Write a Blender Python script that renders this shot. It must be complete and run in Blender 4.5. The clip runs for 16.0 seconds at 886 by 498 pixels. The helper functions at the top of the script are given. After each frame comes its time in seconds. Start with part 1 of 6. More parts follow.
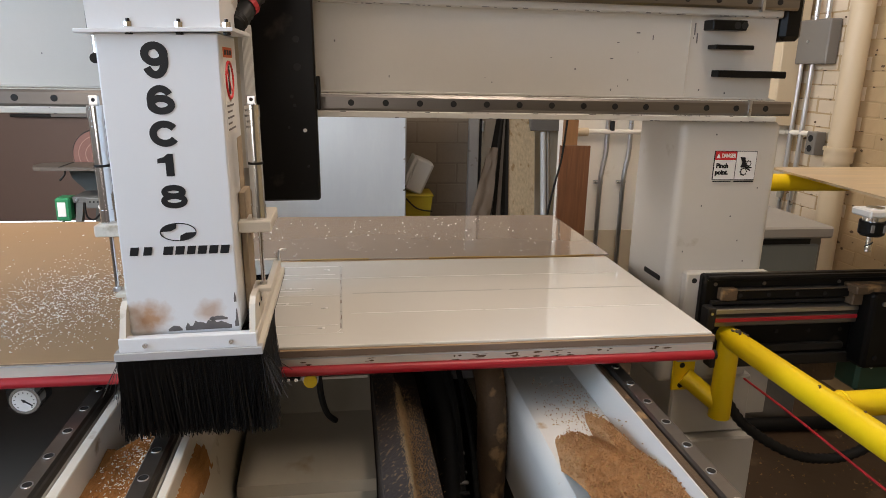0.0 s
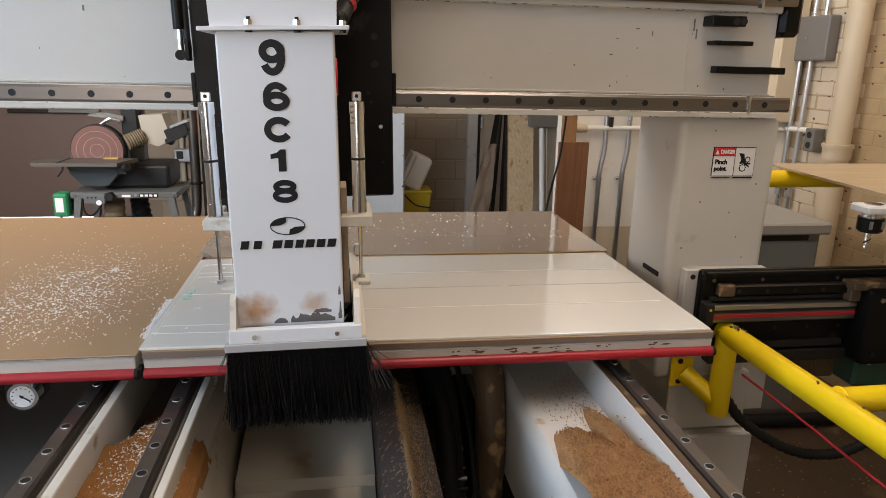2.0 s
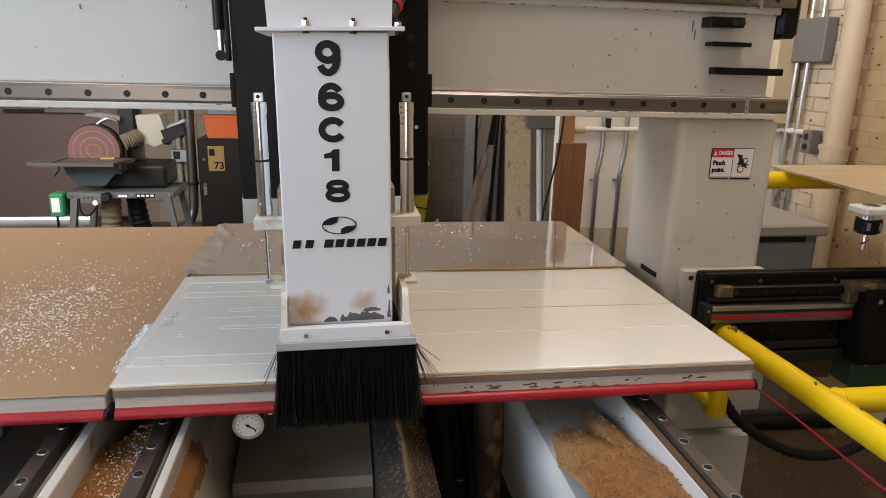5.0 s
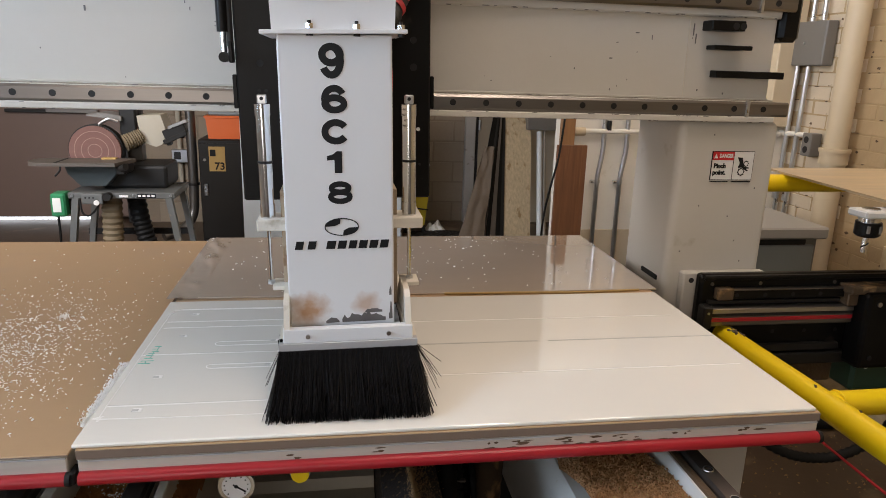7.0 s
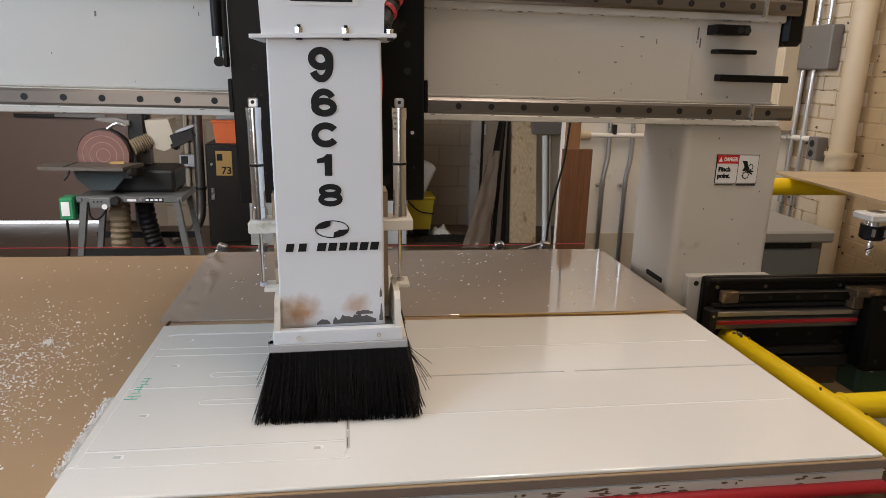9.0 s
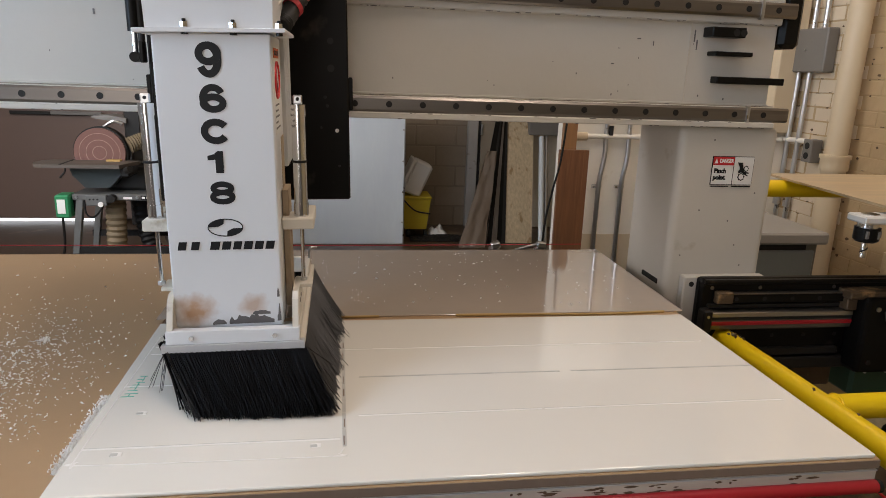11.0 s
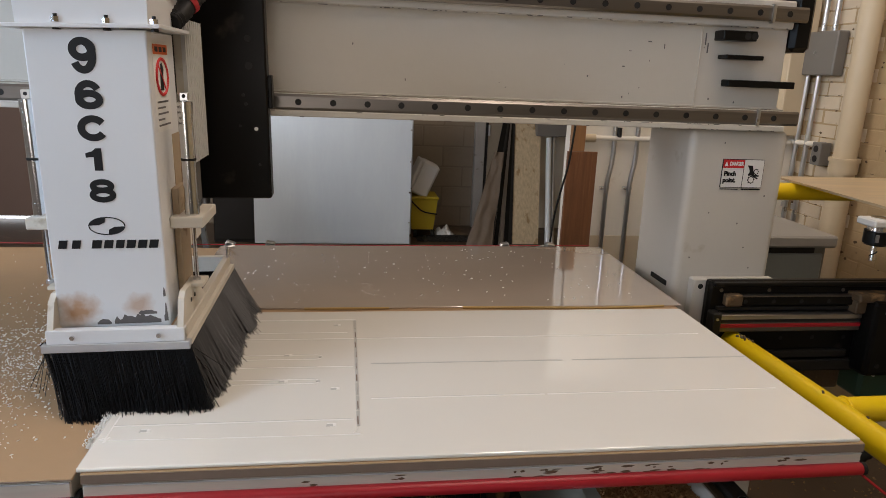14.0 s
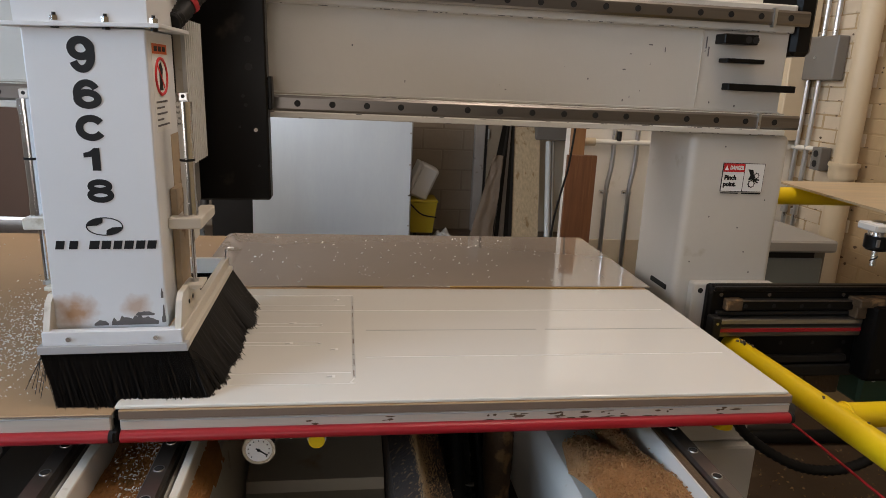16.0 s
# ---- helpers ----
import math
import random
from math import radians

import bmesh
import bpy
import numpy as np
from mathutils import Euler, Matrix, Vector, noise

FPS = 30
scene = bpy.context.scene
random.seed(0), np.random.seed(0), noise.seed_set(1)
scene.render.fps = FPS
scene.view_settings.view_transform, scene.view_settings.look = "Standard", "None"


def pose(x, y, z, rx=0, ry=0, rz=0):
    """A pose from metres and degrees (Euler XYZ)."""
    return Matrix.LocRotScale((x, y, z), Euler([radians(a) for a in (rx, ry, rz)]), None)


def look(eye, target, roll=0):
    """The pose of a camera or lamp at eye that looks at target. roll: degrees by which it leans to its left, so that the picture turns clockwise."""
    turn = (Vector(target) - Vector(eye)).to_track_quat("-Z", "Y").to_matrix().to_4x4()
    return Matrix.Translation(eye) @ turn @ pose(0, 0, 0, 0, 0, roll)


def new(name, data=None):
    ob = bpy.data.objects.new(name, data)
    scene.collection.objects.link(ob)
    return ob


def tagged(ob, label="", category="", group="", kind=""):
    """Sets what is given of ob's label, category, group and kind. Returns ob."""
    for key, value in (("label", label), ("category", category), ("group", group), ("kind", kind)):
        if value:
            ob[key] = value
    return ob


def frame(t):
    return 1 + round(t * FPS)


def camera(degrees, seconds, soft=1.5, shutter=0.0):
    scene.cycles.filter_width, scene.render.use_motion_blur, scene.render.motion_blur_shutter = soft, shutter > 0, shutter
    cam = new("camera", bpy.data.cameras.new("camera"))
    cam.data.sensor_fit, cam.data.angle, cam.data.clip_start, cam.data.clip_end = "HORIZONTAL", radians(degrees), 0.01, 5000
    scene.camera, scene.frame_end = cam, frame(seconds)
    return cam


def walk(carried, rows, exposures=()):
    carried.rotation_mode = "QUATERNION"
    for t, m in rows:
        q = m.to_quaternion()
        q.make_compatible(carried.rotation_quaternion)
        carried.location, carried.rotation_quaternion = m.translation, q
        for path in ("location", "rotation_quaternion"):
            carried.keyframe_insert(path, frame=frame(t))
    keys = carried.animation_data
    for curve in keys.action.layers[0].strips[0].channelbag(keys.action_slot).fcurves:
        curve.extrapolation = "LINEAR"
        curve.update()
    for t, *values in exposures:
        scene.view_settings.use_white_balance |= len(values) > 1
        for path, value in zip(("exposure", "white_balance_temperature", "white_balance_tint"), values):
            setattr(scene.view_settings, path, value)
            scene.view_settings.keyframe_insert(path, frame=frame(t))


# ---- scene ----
cam = camera(66.0, 16.0, soft=0.7)
PATH = [
    (0, (-0.277, -1.705, 1.502), (0.013, 0.206, 0.991), 1.3),
    (0.5, (-0.279, -1.705, 1.502), (0.008, 0.206, 0.986), 1.4),
    (1, (-0.278, -1.704, 1.504), (0.009, 0.207, 0.987), 1.4),
    (1.5, (-0.281, -1.705, 1.504), (0.016, 0.205, 0.991), 1.4),
    (2, (-0.278, -1.704, 1.5), (0.017, 0.205, 0.979), 1.4),
    (2.5, (-0.278, -1.707, 1.501), (0.019, 0.202, 0.985), 1.3),
    (3, (-0.276, -1.699, 1.5), (0.029, 0.209, 0.981), 1.3),
    (3.5, (-0.275, -1.695, 1.499), (0.03, 0.209, 0.967), 1.3),
    (4, (-0.279, -1.695, 1.495), (0.028, 0.21, 0.967), 1.5),
    (6.5, (-0.282, -1.712, 1.502), (0.021, 0.198, 0.993), 1.6),
    (7, (-0.286, -1.706, 1.5), (0.019, 0.202, 0.986), 1.8),
    (7.5, (-0.288, -1.707, 1.498), (0.012, 0.203, 0.988), 1.9),
    (8, (-0.286, -1.709, 1.498), (0.009, 0.202, 0.988), 1.7),
    (8.5, (-0.287, -1.714, 1.502), (0.003, 0.198, 0.992), 1.7),
    (9, (-0.288, -1.718, 1.499), (0.001, 0.196, 0.997), 1.7),
    (11.5, (-0.293, -1.728, 1.499), (0.008, 0.184, 0.997), 2.2),
    (12, (-0.299, -1.733, 1.497), (-0.006, 0.18, 0.989), 2.2),
    (12.5, (-0.301, -1.733, 1.499), (-0.001, 0.181, 1.002), 2.3),
    (13, (-0.301, -1.733, 1.499), (-0.003, 0.18, 0.999), 2.4),
    (13.5, (-0.302, -1.729, 1.497), (-0.016, 0.186, 0.995), 2.4),
    (14, (-0.307, -1.733, 1.502), (-0.021, 0.182, 1.001), 2.4),
    (14.5, (-0.309, -1.739, 1.502), (-0.022, 0.179, 1.012), 2.4),
    (15, (-0.31, -1.739, 1.501), (-0.021, 0.178, 1.012), 2.5),
    (15.5, (-0.307, -1.728, 1.5), (-0.012, 0.189, 1.011), 2.7),
    (16, (-0.306, -1.725, 1.498), (-0.017, 0.192, 1.007), 2.7),
]
EXPOSURE = [(0, -0.02), (3.5, -0.04), (7, -0.14), (9, -0.31), (11.5, -0.40), (13.5, -0.44), (16, -0.46)]
walk(cam, [(t, look(eye, target, roll)) for t, eye, target, roll in PATH], EXPOSURE)

# ---- world, sun, lamps, exposure ----
world = bpy.data.worlds.new("sky")
scene.world = world
world.use_nodes = True
wn = world.node_tree
sky = wn.nodes.new("ShaderNodeTexSky")
sky.sky_type, sky.sun_disc = "NISHITA", False
sky.sun_elevation, sky.sun_rotation = radians(40), radians(-100)
wn.links.new(sky.outputs[0], wn.nodes["Background"].inputs[0])
wn.nodes["Background"].inputs[1].default_value = 0.1
scene.view_settings.exposure = 0.0


def area(name, m, sx, sy, watts, colour):
    data = bpy.data.lights.new(name, "AREA")
    data.shape, data.size, data.size_y, data.energy, data.color = "RECTANGLE", sx, sy, watts, colour
    ob = new(name, data)
    ob.matrix_world = m
    return ob


WARM = (1.0, 0.83, 0.71)
# unseen overhead fills; the third is added to brighten the right wall
for lx, ly, watts in ((-1.5, -1.2, 15), (0.6, -0.9, 44), (1.35, 0.70, 27), (1.2, 3.0, 5)):
    area("overhead_fill", look((lx, ly, 3.90), (lx, ly, 0)), 0.3, 2.2, watts, WARM)
area("window_light", look((-3.45, -1.35, 2.2), (-0.9, 0.1, 1.3)), 2.2, 1.5, 170, (0.61, 0.775, 1.0))
# added fill without a window, brightens the metal sheet and the door
area("side_fill_light", look((-3.45, 1.2, 2.3), (-0.3, 4.2, 0.8)), 2.0, 1.4, 172, (1.0, 0.93, 0.90))
area("rear_window_light", look((-1.4, -5.85, 1.7), (-0.3, 0, 1.2)), 3.0, 1.7, 78, (1.0, 0.92, 0.87))

# ---- materials ----


def mat(name, colour, rough=0.5, metal=0.0, var=0.12, scale=6.0, bump=0.0, bump_scale=60.0, stain=None, stain_at=0.6, stain_scale=3.0, coat=0.0, rand=0.0, stretch=(1, 1, 1), emit=0.0, spec=0.5):
    m = bpy.data.materials.new(name)
    m.use_nodes = True
    nt = m.node_tree
    b = nt.nodes["Principled BSDF"]
    b.inputs["Roughness"].default_value, b.inputs["Metallic"].default_value = rough, metal
    b.inputs["Coat Weight"].default_value = coat
    b.inputs["Specular IOR Level"].default_value = spec
    co = nt.nodes.new("ShaderNodeTexCoord")
    mp = nt.nodes.new("ShaderNodeMapping")
    mp.inputs["Scale"].default_value = stretch
    nt.links.new(co.outputs["Object"], mp.inputs["Vector"])

    def noise_tex(sc, detail=5.0):
        n = nt.nodes.new("ShaderNodeTexNoise")
        n.inputs["Scale"].default_value, n.inputs["Detail"].default_value = sc, detail
        nt.links.new(mp.outputs[0], n.inputs["Vector"])
        return n

    def mixed(fac, a, c):
        x = nt.nodes.new("ShaderNodeMix")
        x.data_type = "RGBA"
        nt.links.new(fac, x.inputs[0])
        for src, slot in ((a, 6), (c, 7)):
            if isinstance(src, tuple):
                x.inputs[slot].default_value = (*src, 1)
            else:
                nt.links.new(src, x.inputs[slot])
        return x.outputs[2]

    n1, n2 = noise_tex(scale), noise_tex(scale * 9)
    lo, hi = tuple(c * (1 - var) for c in colour), tuple(min(1, c * (1 + var)) for c in colour)
    col = mixed(n1.outputs[0], lo, hi)
    fine = nt.nodes.new("ShaderNodeMath")
    fine.operation, fine.inputs[1].default_value = "MULTIPLY", 0.5
    nt.links.new(n2.outputs[0], fine.inputs[0])
    col = mixed(fine.outputs[0], col, tuple(c * (1 - 0.9 * var) for c in colour))
    if stain:
        s = noise_tex(stain_scale, 8.0)
        r = nt.nodes.new("ShaderNodeMapRange")
        r.inputs["From Min"].default_value, r.inputs["From Max"].default_value = stain_at, stain_at + 0.08
        nt.links.new(s.outputs[0], r.inputs["Value"])
        col = mixed(r.outputs[0], col, stain)
    if rand:
        o = nt.nodes.new("ShaderNodeObjectInfo")
        h = nt.nodes.new("ShaderNodeHueSaturation")
        r = nt.nodes.new("ShaderNodeMapRange")
        r.inputs["To Min"].default_value, r.inputs["To Max"].default_value = 1 - rand, 1 + rand
        nt.links.new(o.outputs["Random"], r.inputs["Value"])
        nt.links.new(r.outputs[0], h.inputs["Value"])
        nt.links.new(col, h.inputs["Color"])
        col = h.outputs[0]
    nt.links.new(col, b.inputs["Base Color"])
    rr = nt.nodes.new("ShaderNodeMapRange")
    rr.inputs["To Min"].default_value, rr.inputs["To Max"].default_value = max(0.02, rough - 0.08), min(1, rough + 0.08)
    nt.links.new(n1.outputs[0], rr.inputs["Value"])
    nt.links.new(rr.outputs[0], b.inputs["Roughness"])
    if bump:
        bp = nt.nodes.new("ShaderNodeBump")
        bp.inputs["Strength"].default_value, bp.inputs["Distance"].default_value = bump, 0.004
        nb = noise_tex(bump_scale, 6.0)
        nt.links.new(nb.outputs[0], bp.inputs["Height"])
        nt.links.new(bp.outputs[0], b.inputs["Normal"])
    if emit:
        b.inputs["Emission Color"].default_value = (*colour, 1)
        b.inputs["Emission Strength"].default_value = emit
    return m


M = {
    "machine": mat("machine_paint", (0.57, 0.545, 0.495), 0.38, var=0.05, bump=0.08, bump_scale=90, stain=(0.42, 0.38, 0.30), stain_at=0.70, stain_scale=9),
    "head": mat("head_paint", (0.74, 0.75, 0.76), 0.35, var=0.03, bump=0.05, bump_scale=120),
    "cream": mat("cream_paint", (0.66, 0.62, 0.54), 0.5, var=0.08, stain=(0.3, 0.24, 0.15), stain_at=0.66, stain_scale=14),
    "black": mat("black_paint", (0.006, 0.0055, 0.005), 0.36, var=0.3, bump=0.1, stain=(0.03, 0.026, 0.022), stain_at=0.66, stain_scale=12, spec=0.16),
    "steel": mat("rail_steel", (0.225, 0.205, 0.185), 0.33, 0.9, var=0.2, stretch=(0.15, 6, 6), stain=(0.16, 0.14, 0.12), stain_at=0.64, stain_scale=6),
    "chrome": mat("bright_steel", (0.72, 0.72, 0.72), 0.16, 1.0, var=0.06),
    "zinc": mat("galvanised_steel", (0.55, 0.56, 0.57), 0.3, 1.0, var=0.12, scale=14),
    # black for the shade inside holes and gaps, and for dark bolts
    "hole": mat("dark_hole", (0.006, 0.006, 0.006), 0.7, var=0.1),
    "rubber": mat("black_rubber", (0.009, 0.009, 0.009), 0.55, var=0.2, spec=0.25),
    "ink": mat("black_ink", (0.008, 0.009, 0.011), 0.45, var=0.1, spec=0.25),
    "hdpe": mat("white_plastic", (0.81, 0.795, 0.735), 0.11, var=0.02, scale=3, bump=0.006, bump_scale=9, coat=0.5),
    # grey of cut slots, also used for shade painted on the sheet
    "groove_and_shade": mat("cut_plastic_and_shade", (0.50, 0.50, 0.47), 0.5, var=0.08),
    "track": mat("milled_plastic", (0.83, 0.82, 0.785), 0.4, var=0.04),
    "polythene": mat("dull_polythene", (0.17, 0.135, 0.105), 0.16, var=0.2, bump=0.4, bump_scale=30),
    "darksteel": mat("dull_dark_steel", (0.20, 0.19, 0.18), 0.34, 0.9, var=0.2),
    "mdf": mat("mdf", (0.43, 0.285, 0.160), 0.42, var=0.10, scale=4, bump=0.04, bump_scale=200, stain=(0.40, 0.27, 0.165), stain_at=0.6, stain_scale=2.5),
    # darker copy of the board, its shade put into the colour
    "mdf_shaded": mat("mdf_shaded", (0.21, 0.155, 0.115), 0.8, var=0.2, scale=20),
    "alu": mat("worn_aluminium", (0.62, 0.59, 0.52), 0.34, 0.25, var=0.22, stretch=(1, 4, 10), stain=(0.30, 0.25, 0.19), stain_at=0.62, stain_scale=5),
    "red": mat("red_rubber", (0.36, 0.012, 0.02), 0.38, var=0.2, scale=10, stain=(0.30, 0.06, 0.05), stain_at=0.68, stain_scale=16),
    "yellow": mat("yellow_paint", (0.90, 0.64, 0.008), 0.36, var=0.08, bump=0.12, bump_scale=70, stain=(0.16, 0.10, 0.045), stain_at=0.71, stain_scale=10),
    "grit": mat("tan_dust", (0.36, 0.24, 0.12), 0.9, var=0.3, scale=60),
    "dust": mat("sawdust", (0.45, 0.245, 0.105), 0.95, var=0.35, scale=40, bump=1.0, bump_scale=260),
    "dust_orange": mat("orange_sawdust", (0.44, 0.205, 0.062), 0.95, var=0.35, scale=40, bump=1.0, bump_scale=260),
    "strip": mat("brushed_aluminium_strip", (0.50, 0.505, 0.52), 0.42, 0.4, var=0.08, stretch=(0.2, 6, 6)),
    "grimy": mat("brown_grimy_paint", (0.40, 0.31, 0.21), 0.6, var=0.25, scale=14, stain=(0.20, 0.12, 0.06), stain_at=0.55, stain_scale=24),
    "gap": mat("dark_cracked_joint", (0.13, 0.085, 0.05), 0.9, var=0.4, scale=30),
    "chip": mat("white_shavings", (0.90, 0.89, 0.86), 0.6, var=0.05),
    "dirtydust": mat("dusty_black_iron", (0.026, 0.019, 0.016), 0.8, var=0.5, scale=14, bump=0.8, bump_scale=180, stain=(0.13, 0.085, 0.045), stain_at=0.57, stain_scale=110),
    "tanhose": mat("dusty_hose", (0.10, 0.062, 0.032), 0.6, var=0.6, scale=14, bump=0.5, bump_scale=120, stain=(0.30, 0.18, 0.08), stain_at=0.58, stain_scale=18),
    "pan": mat("pan_paint", (0.33, 0.30, 0.24), 0.4, var=0.12, scale=5, stain=(0.25, 0.19, 0.12), stain_at=0.64, stain_scale=8),
    "chute": mat("chute_white", (0.66, 0.65, 0.61), 0.45, var=0.05, stain=(0.45, 0.33, 0.2), stain_at=0.70, stain_scale=16),
    "floor": mat("oily_concrete", (0.085, 0.055, 0.034), 0.36, var=0.45, scale=2.2, bump=0.25, bump_scale=25, stain=(0.20, 0.145, 0.09), stain_at=0.59, stain_scale=3.1),
    "block": mat("painted_block", (0.27, 0.215, 0.155), 0.75, var=0.25, scale=3, bump=0.8, bump_scale=22, stain=(0.10, 0.07, 0.045), stain_at=0.66, stain_scale=7, rand=0.06),
    "mortar": mat("painted_mortar", (0.23, 0.18, 0.13), 0.85, var=0.15, scale=8, bump=0.5, bump_scale=60),
    "brick": mat("cream_painted_brick", (0.47, 0.345, 0.195), 0.5, var=0.2, scale=7, bump=1.0, bump_scale=18, stain=(0.26, 0.17, 0.085), stain_at=0.64, stain_scale=9, rand=0.06),
    "brick_white": mat("white_painted_brick", (0.66, 0.56, 0.42), 0.55, var=0.14, scale=7, bump=1.0, bump_scale=18, stain=(0.30, 0.22, 0.12), stain_at=0.66, stain_scale=16, rand=0.06),
    "joint": mat("painted_joint", (0.46, 0.34, 0.19), 0.8, var=0.12, scale=9, bump=0.8, bump_scale=45),
    "tan_dado": mat("tan_wall_paint", (0.64, 0.55, 0.40), 0.55, var=0.10, scale=4, bump=0.2, bump_scale=20),
    "white_wall": mat("white_painted_wall", (0.82, 0.79, 0.71), 0.6, var=0.06, bump=0.2, bump_scale=20, stain=(0.5, 0.42, 0.3), stain_at=0.70),
    "pipe": mat("cream_pipe", (0.60, 0.50, 0.345), 0.45, var=0.06, stain=(0.4, 0.3, 0.2), stain_at=0.72, stain_scale=8),
    "mauve": mat("door_paint", (0.160, 0.105, 0.083), 0.5, var=0.10, scale=1.5),
    "greybox": mat("grey_enamel", (0.175, 0.165, 0.15), 0.45, var=0.06),
    "cabinet": mat("grey_cabinet", (0.30, 0.29, 0.27), 0.4, var=0.08),
    "plywood": mat("plywood", (0.20, 0.085, 0.036), 0.5, var=0.5, scale=5, stretch=(16, 16, 1.0), bump=0.3, bump_scale=30, stain=(0.26, 0.12, 0.052), stain_at=0.58, stain_scale=2.2),
    "pine": mat("pine", (0.60, 0.48, 0.31), 0.6, var=0.45, scale=5, stretch=(12, 12, 0.6), stain=(0.33, 0.22, 0.11), stain_at=0.60, stain_scale=1.6),
    "maple": mat("maple_board", (0.55, 0.43, 0.27), 0.35, var=0.45, scale=4, stretch=(1, 8, 8)),
    "sanding": mat("sanding_disc", (0.19, 0.10, 0.085), 0.9, var=0.2, scale=30, bump=0.5, bump_scale=300),
    "stand": mat("worn_stand_paint", (0.13, 0.135, 0.13), 0.5, var=0.25, scale=9, stain=(0.25, 0.20, 0.15), stain_at=0.66, stain_scale=18),
    "shroud": mat("teal_grey_enamel", (0.055, 0.07, 0.07), 0.45, var=0.2, scale=9),
    "sander": mat("grey_green_iron", (0.10, 0.085, 0.07), 0.45, var=0.15, scale=8),
    "darkiron": mat("dark_iron", (0.016, 0.015, 0.014), 0.5, var=0.2, spec=0.3),
    "duct": mat("tan_flex_duct", (0.19, 0.145, 0.085), 0.7, var=0.2),
    "beige": mat("beige_enamel", (0.42, 0.38, 0.30), 0.45, var=0.06),
    "green": mat("green_plastic", (0.03, 0.24, 0.10), 0.4, var=0.08),
    "paper": mat("label_paper", (0.80, 0.80, 0.78), 0.5, var=0.02),
    "dangerred": mat("danger_red", (0.62, 0.02, 0.025), 0.45, var=0.04),
    "orange": mat("orange_plastic", (0.66, 0.13, 0.02), 0.45, var=0.06),
    "bucket": mat("yellow_plastic", (0.50, 0.37, 0.02), 0.45, var=0.08),
    "white_plastic": mat("grey_white_plastic", (0.66, 0.65, 0.62), 0.45, var=0.05),
    "kraft": mat("kraft_paper", (0.42, 0.28, 0.10), 0.8, var=0.12),
    "far_wall": mat("dull_shop_wall", (0.34, 0.31, 0.27), 0.8, var=0.1, scale=2),
    "ceiling": mat("ceiling_paint", (0.34, 0.32, 0.28), 0.8, var=0.05),
    "greenink": mat("green_marker", (0.09, 0.44, 0.32), 0.6, var=0.1),
    "daylight": mat("daylight_glow", (0.92, 0.95, 1.0), 0.5, var=0.0, emit=2.2),
    "redcord": mat("red_cord", (0.45, 0.02, 0.03), 0.5, var=0.1),
    "bluegrey": mat("blue_grey_enamel", (0.20, 0.225, 0.23), 0.5, var=0.08),
    "dkgreen": mat("dark_green_paint", (0.02, 0.06, 0.035), 0.5, var=0.15),
    "foil": mat("galvanised_sheet", (0.80, 0.88, 0.97), 0.36, 0.28, var=0.10, scale=2.2, stretch=(2.5, 1, 0.6), bump=0.05, bump_scale=5),
    "raw_timber": mat("brown_timber", (0.30, 0.15, 0.06), 0.6, var=0.35, scale=4, stretch=(10, 10, 0.7)),
    "greypaint": mat("grubby_grey_paint", (0.36, 0.34, 0.31), 0.55, var=0.2, scale=5, stain=(0.15, 0.11, 0.08), stain_at=0.64, stain_scale=8),
    "door_leaf": mat("dull_brown_door", (0.27, 0.22, 0.16), 0.5, var=0.2, scale=3),
    "core": mat("matt_black_core", (0.003, 0.003, 0.003), 0.9, var=0.1, spec=0.0),
    "smear": mat("brown_dust_smear", (0.36, 0.23, 0.19), 0.9, var=0.3, scale=30),
    "wear": mat("bare_worn_metal", (0.17, 0.16, 0.16), 0.5, 0.5, var=0.3, scale=30),
}


def clear_sheet():
    """Smoky clear plastic lying on brown board."""
    m = mat("clear_plastic_over_board", (0.46, 0.385, 0.32), 0.07, var=0.10, scale=3, bump=0.02, bump_scale=6, coat=1.0)
    b = m.node_tree.nodes["Principled BSDF"]
    b.inputs["Specular IOR Level"].default_value = 0.9
    b.inputs["Coat IOR"].default_value = 1.8
    return m


M["clear"] = clear_sheet()


def bristle_tones():
    """Black nylon; some single strands are grey, their highlights put into the colour."""
    m = mat("black_nylon_strands", (0.007, 0.007, 0.008), 0.38, var=0.3, spec=0.35)
    nt = m.node_tree
    b = nt.nodes["Principled BSDF"]
    was = b.inputs["Base Color"].links[0].from_socket
    ge = nt.nodes.new("ShaderNodeNewGeometry")
    rg = nt.nodes.new("ShaderNodeMapRange")
    for key, v in (("From Min", 0.74), ("From Max", 1.0), ("To Min", 0.0), ("To Max", 1.0)):
        rg.inputs[key].default_value = v
    nt.links.new(ge.outputs["Random Per Island"], rg.inputs["Value"])
    mx = nt.nodes.new("ShaderNodeMix")
    mx.data_type = "RGBA"
    nt.links.new(rg.outputs[0], mx.inputs[0])
    nt.links.new(was, mx.inputs[6])
    mx.inputs[7].default_value = (0.024, 0.025, 0.029, 1)
    nt.links.new(mx.outputs[2], b.inputs["Base Color"])
    return m


M["bristle"] = bristle_tones()


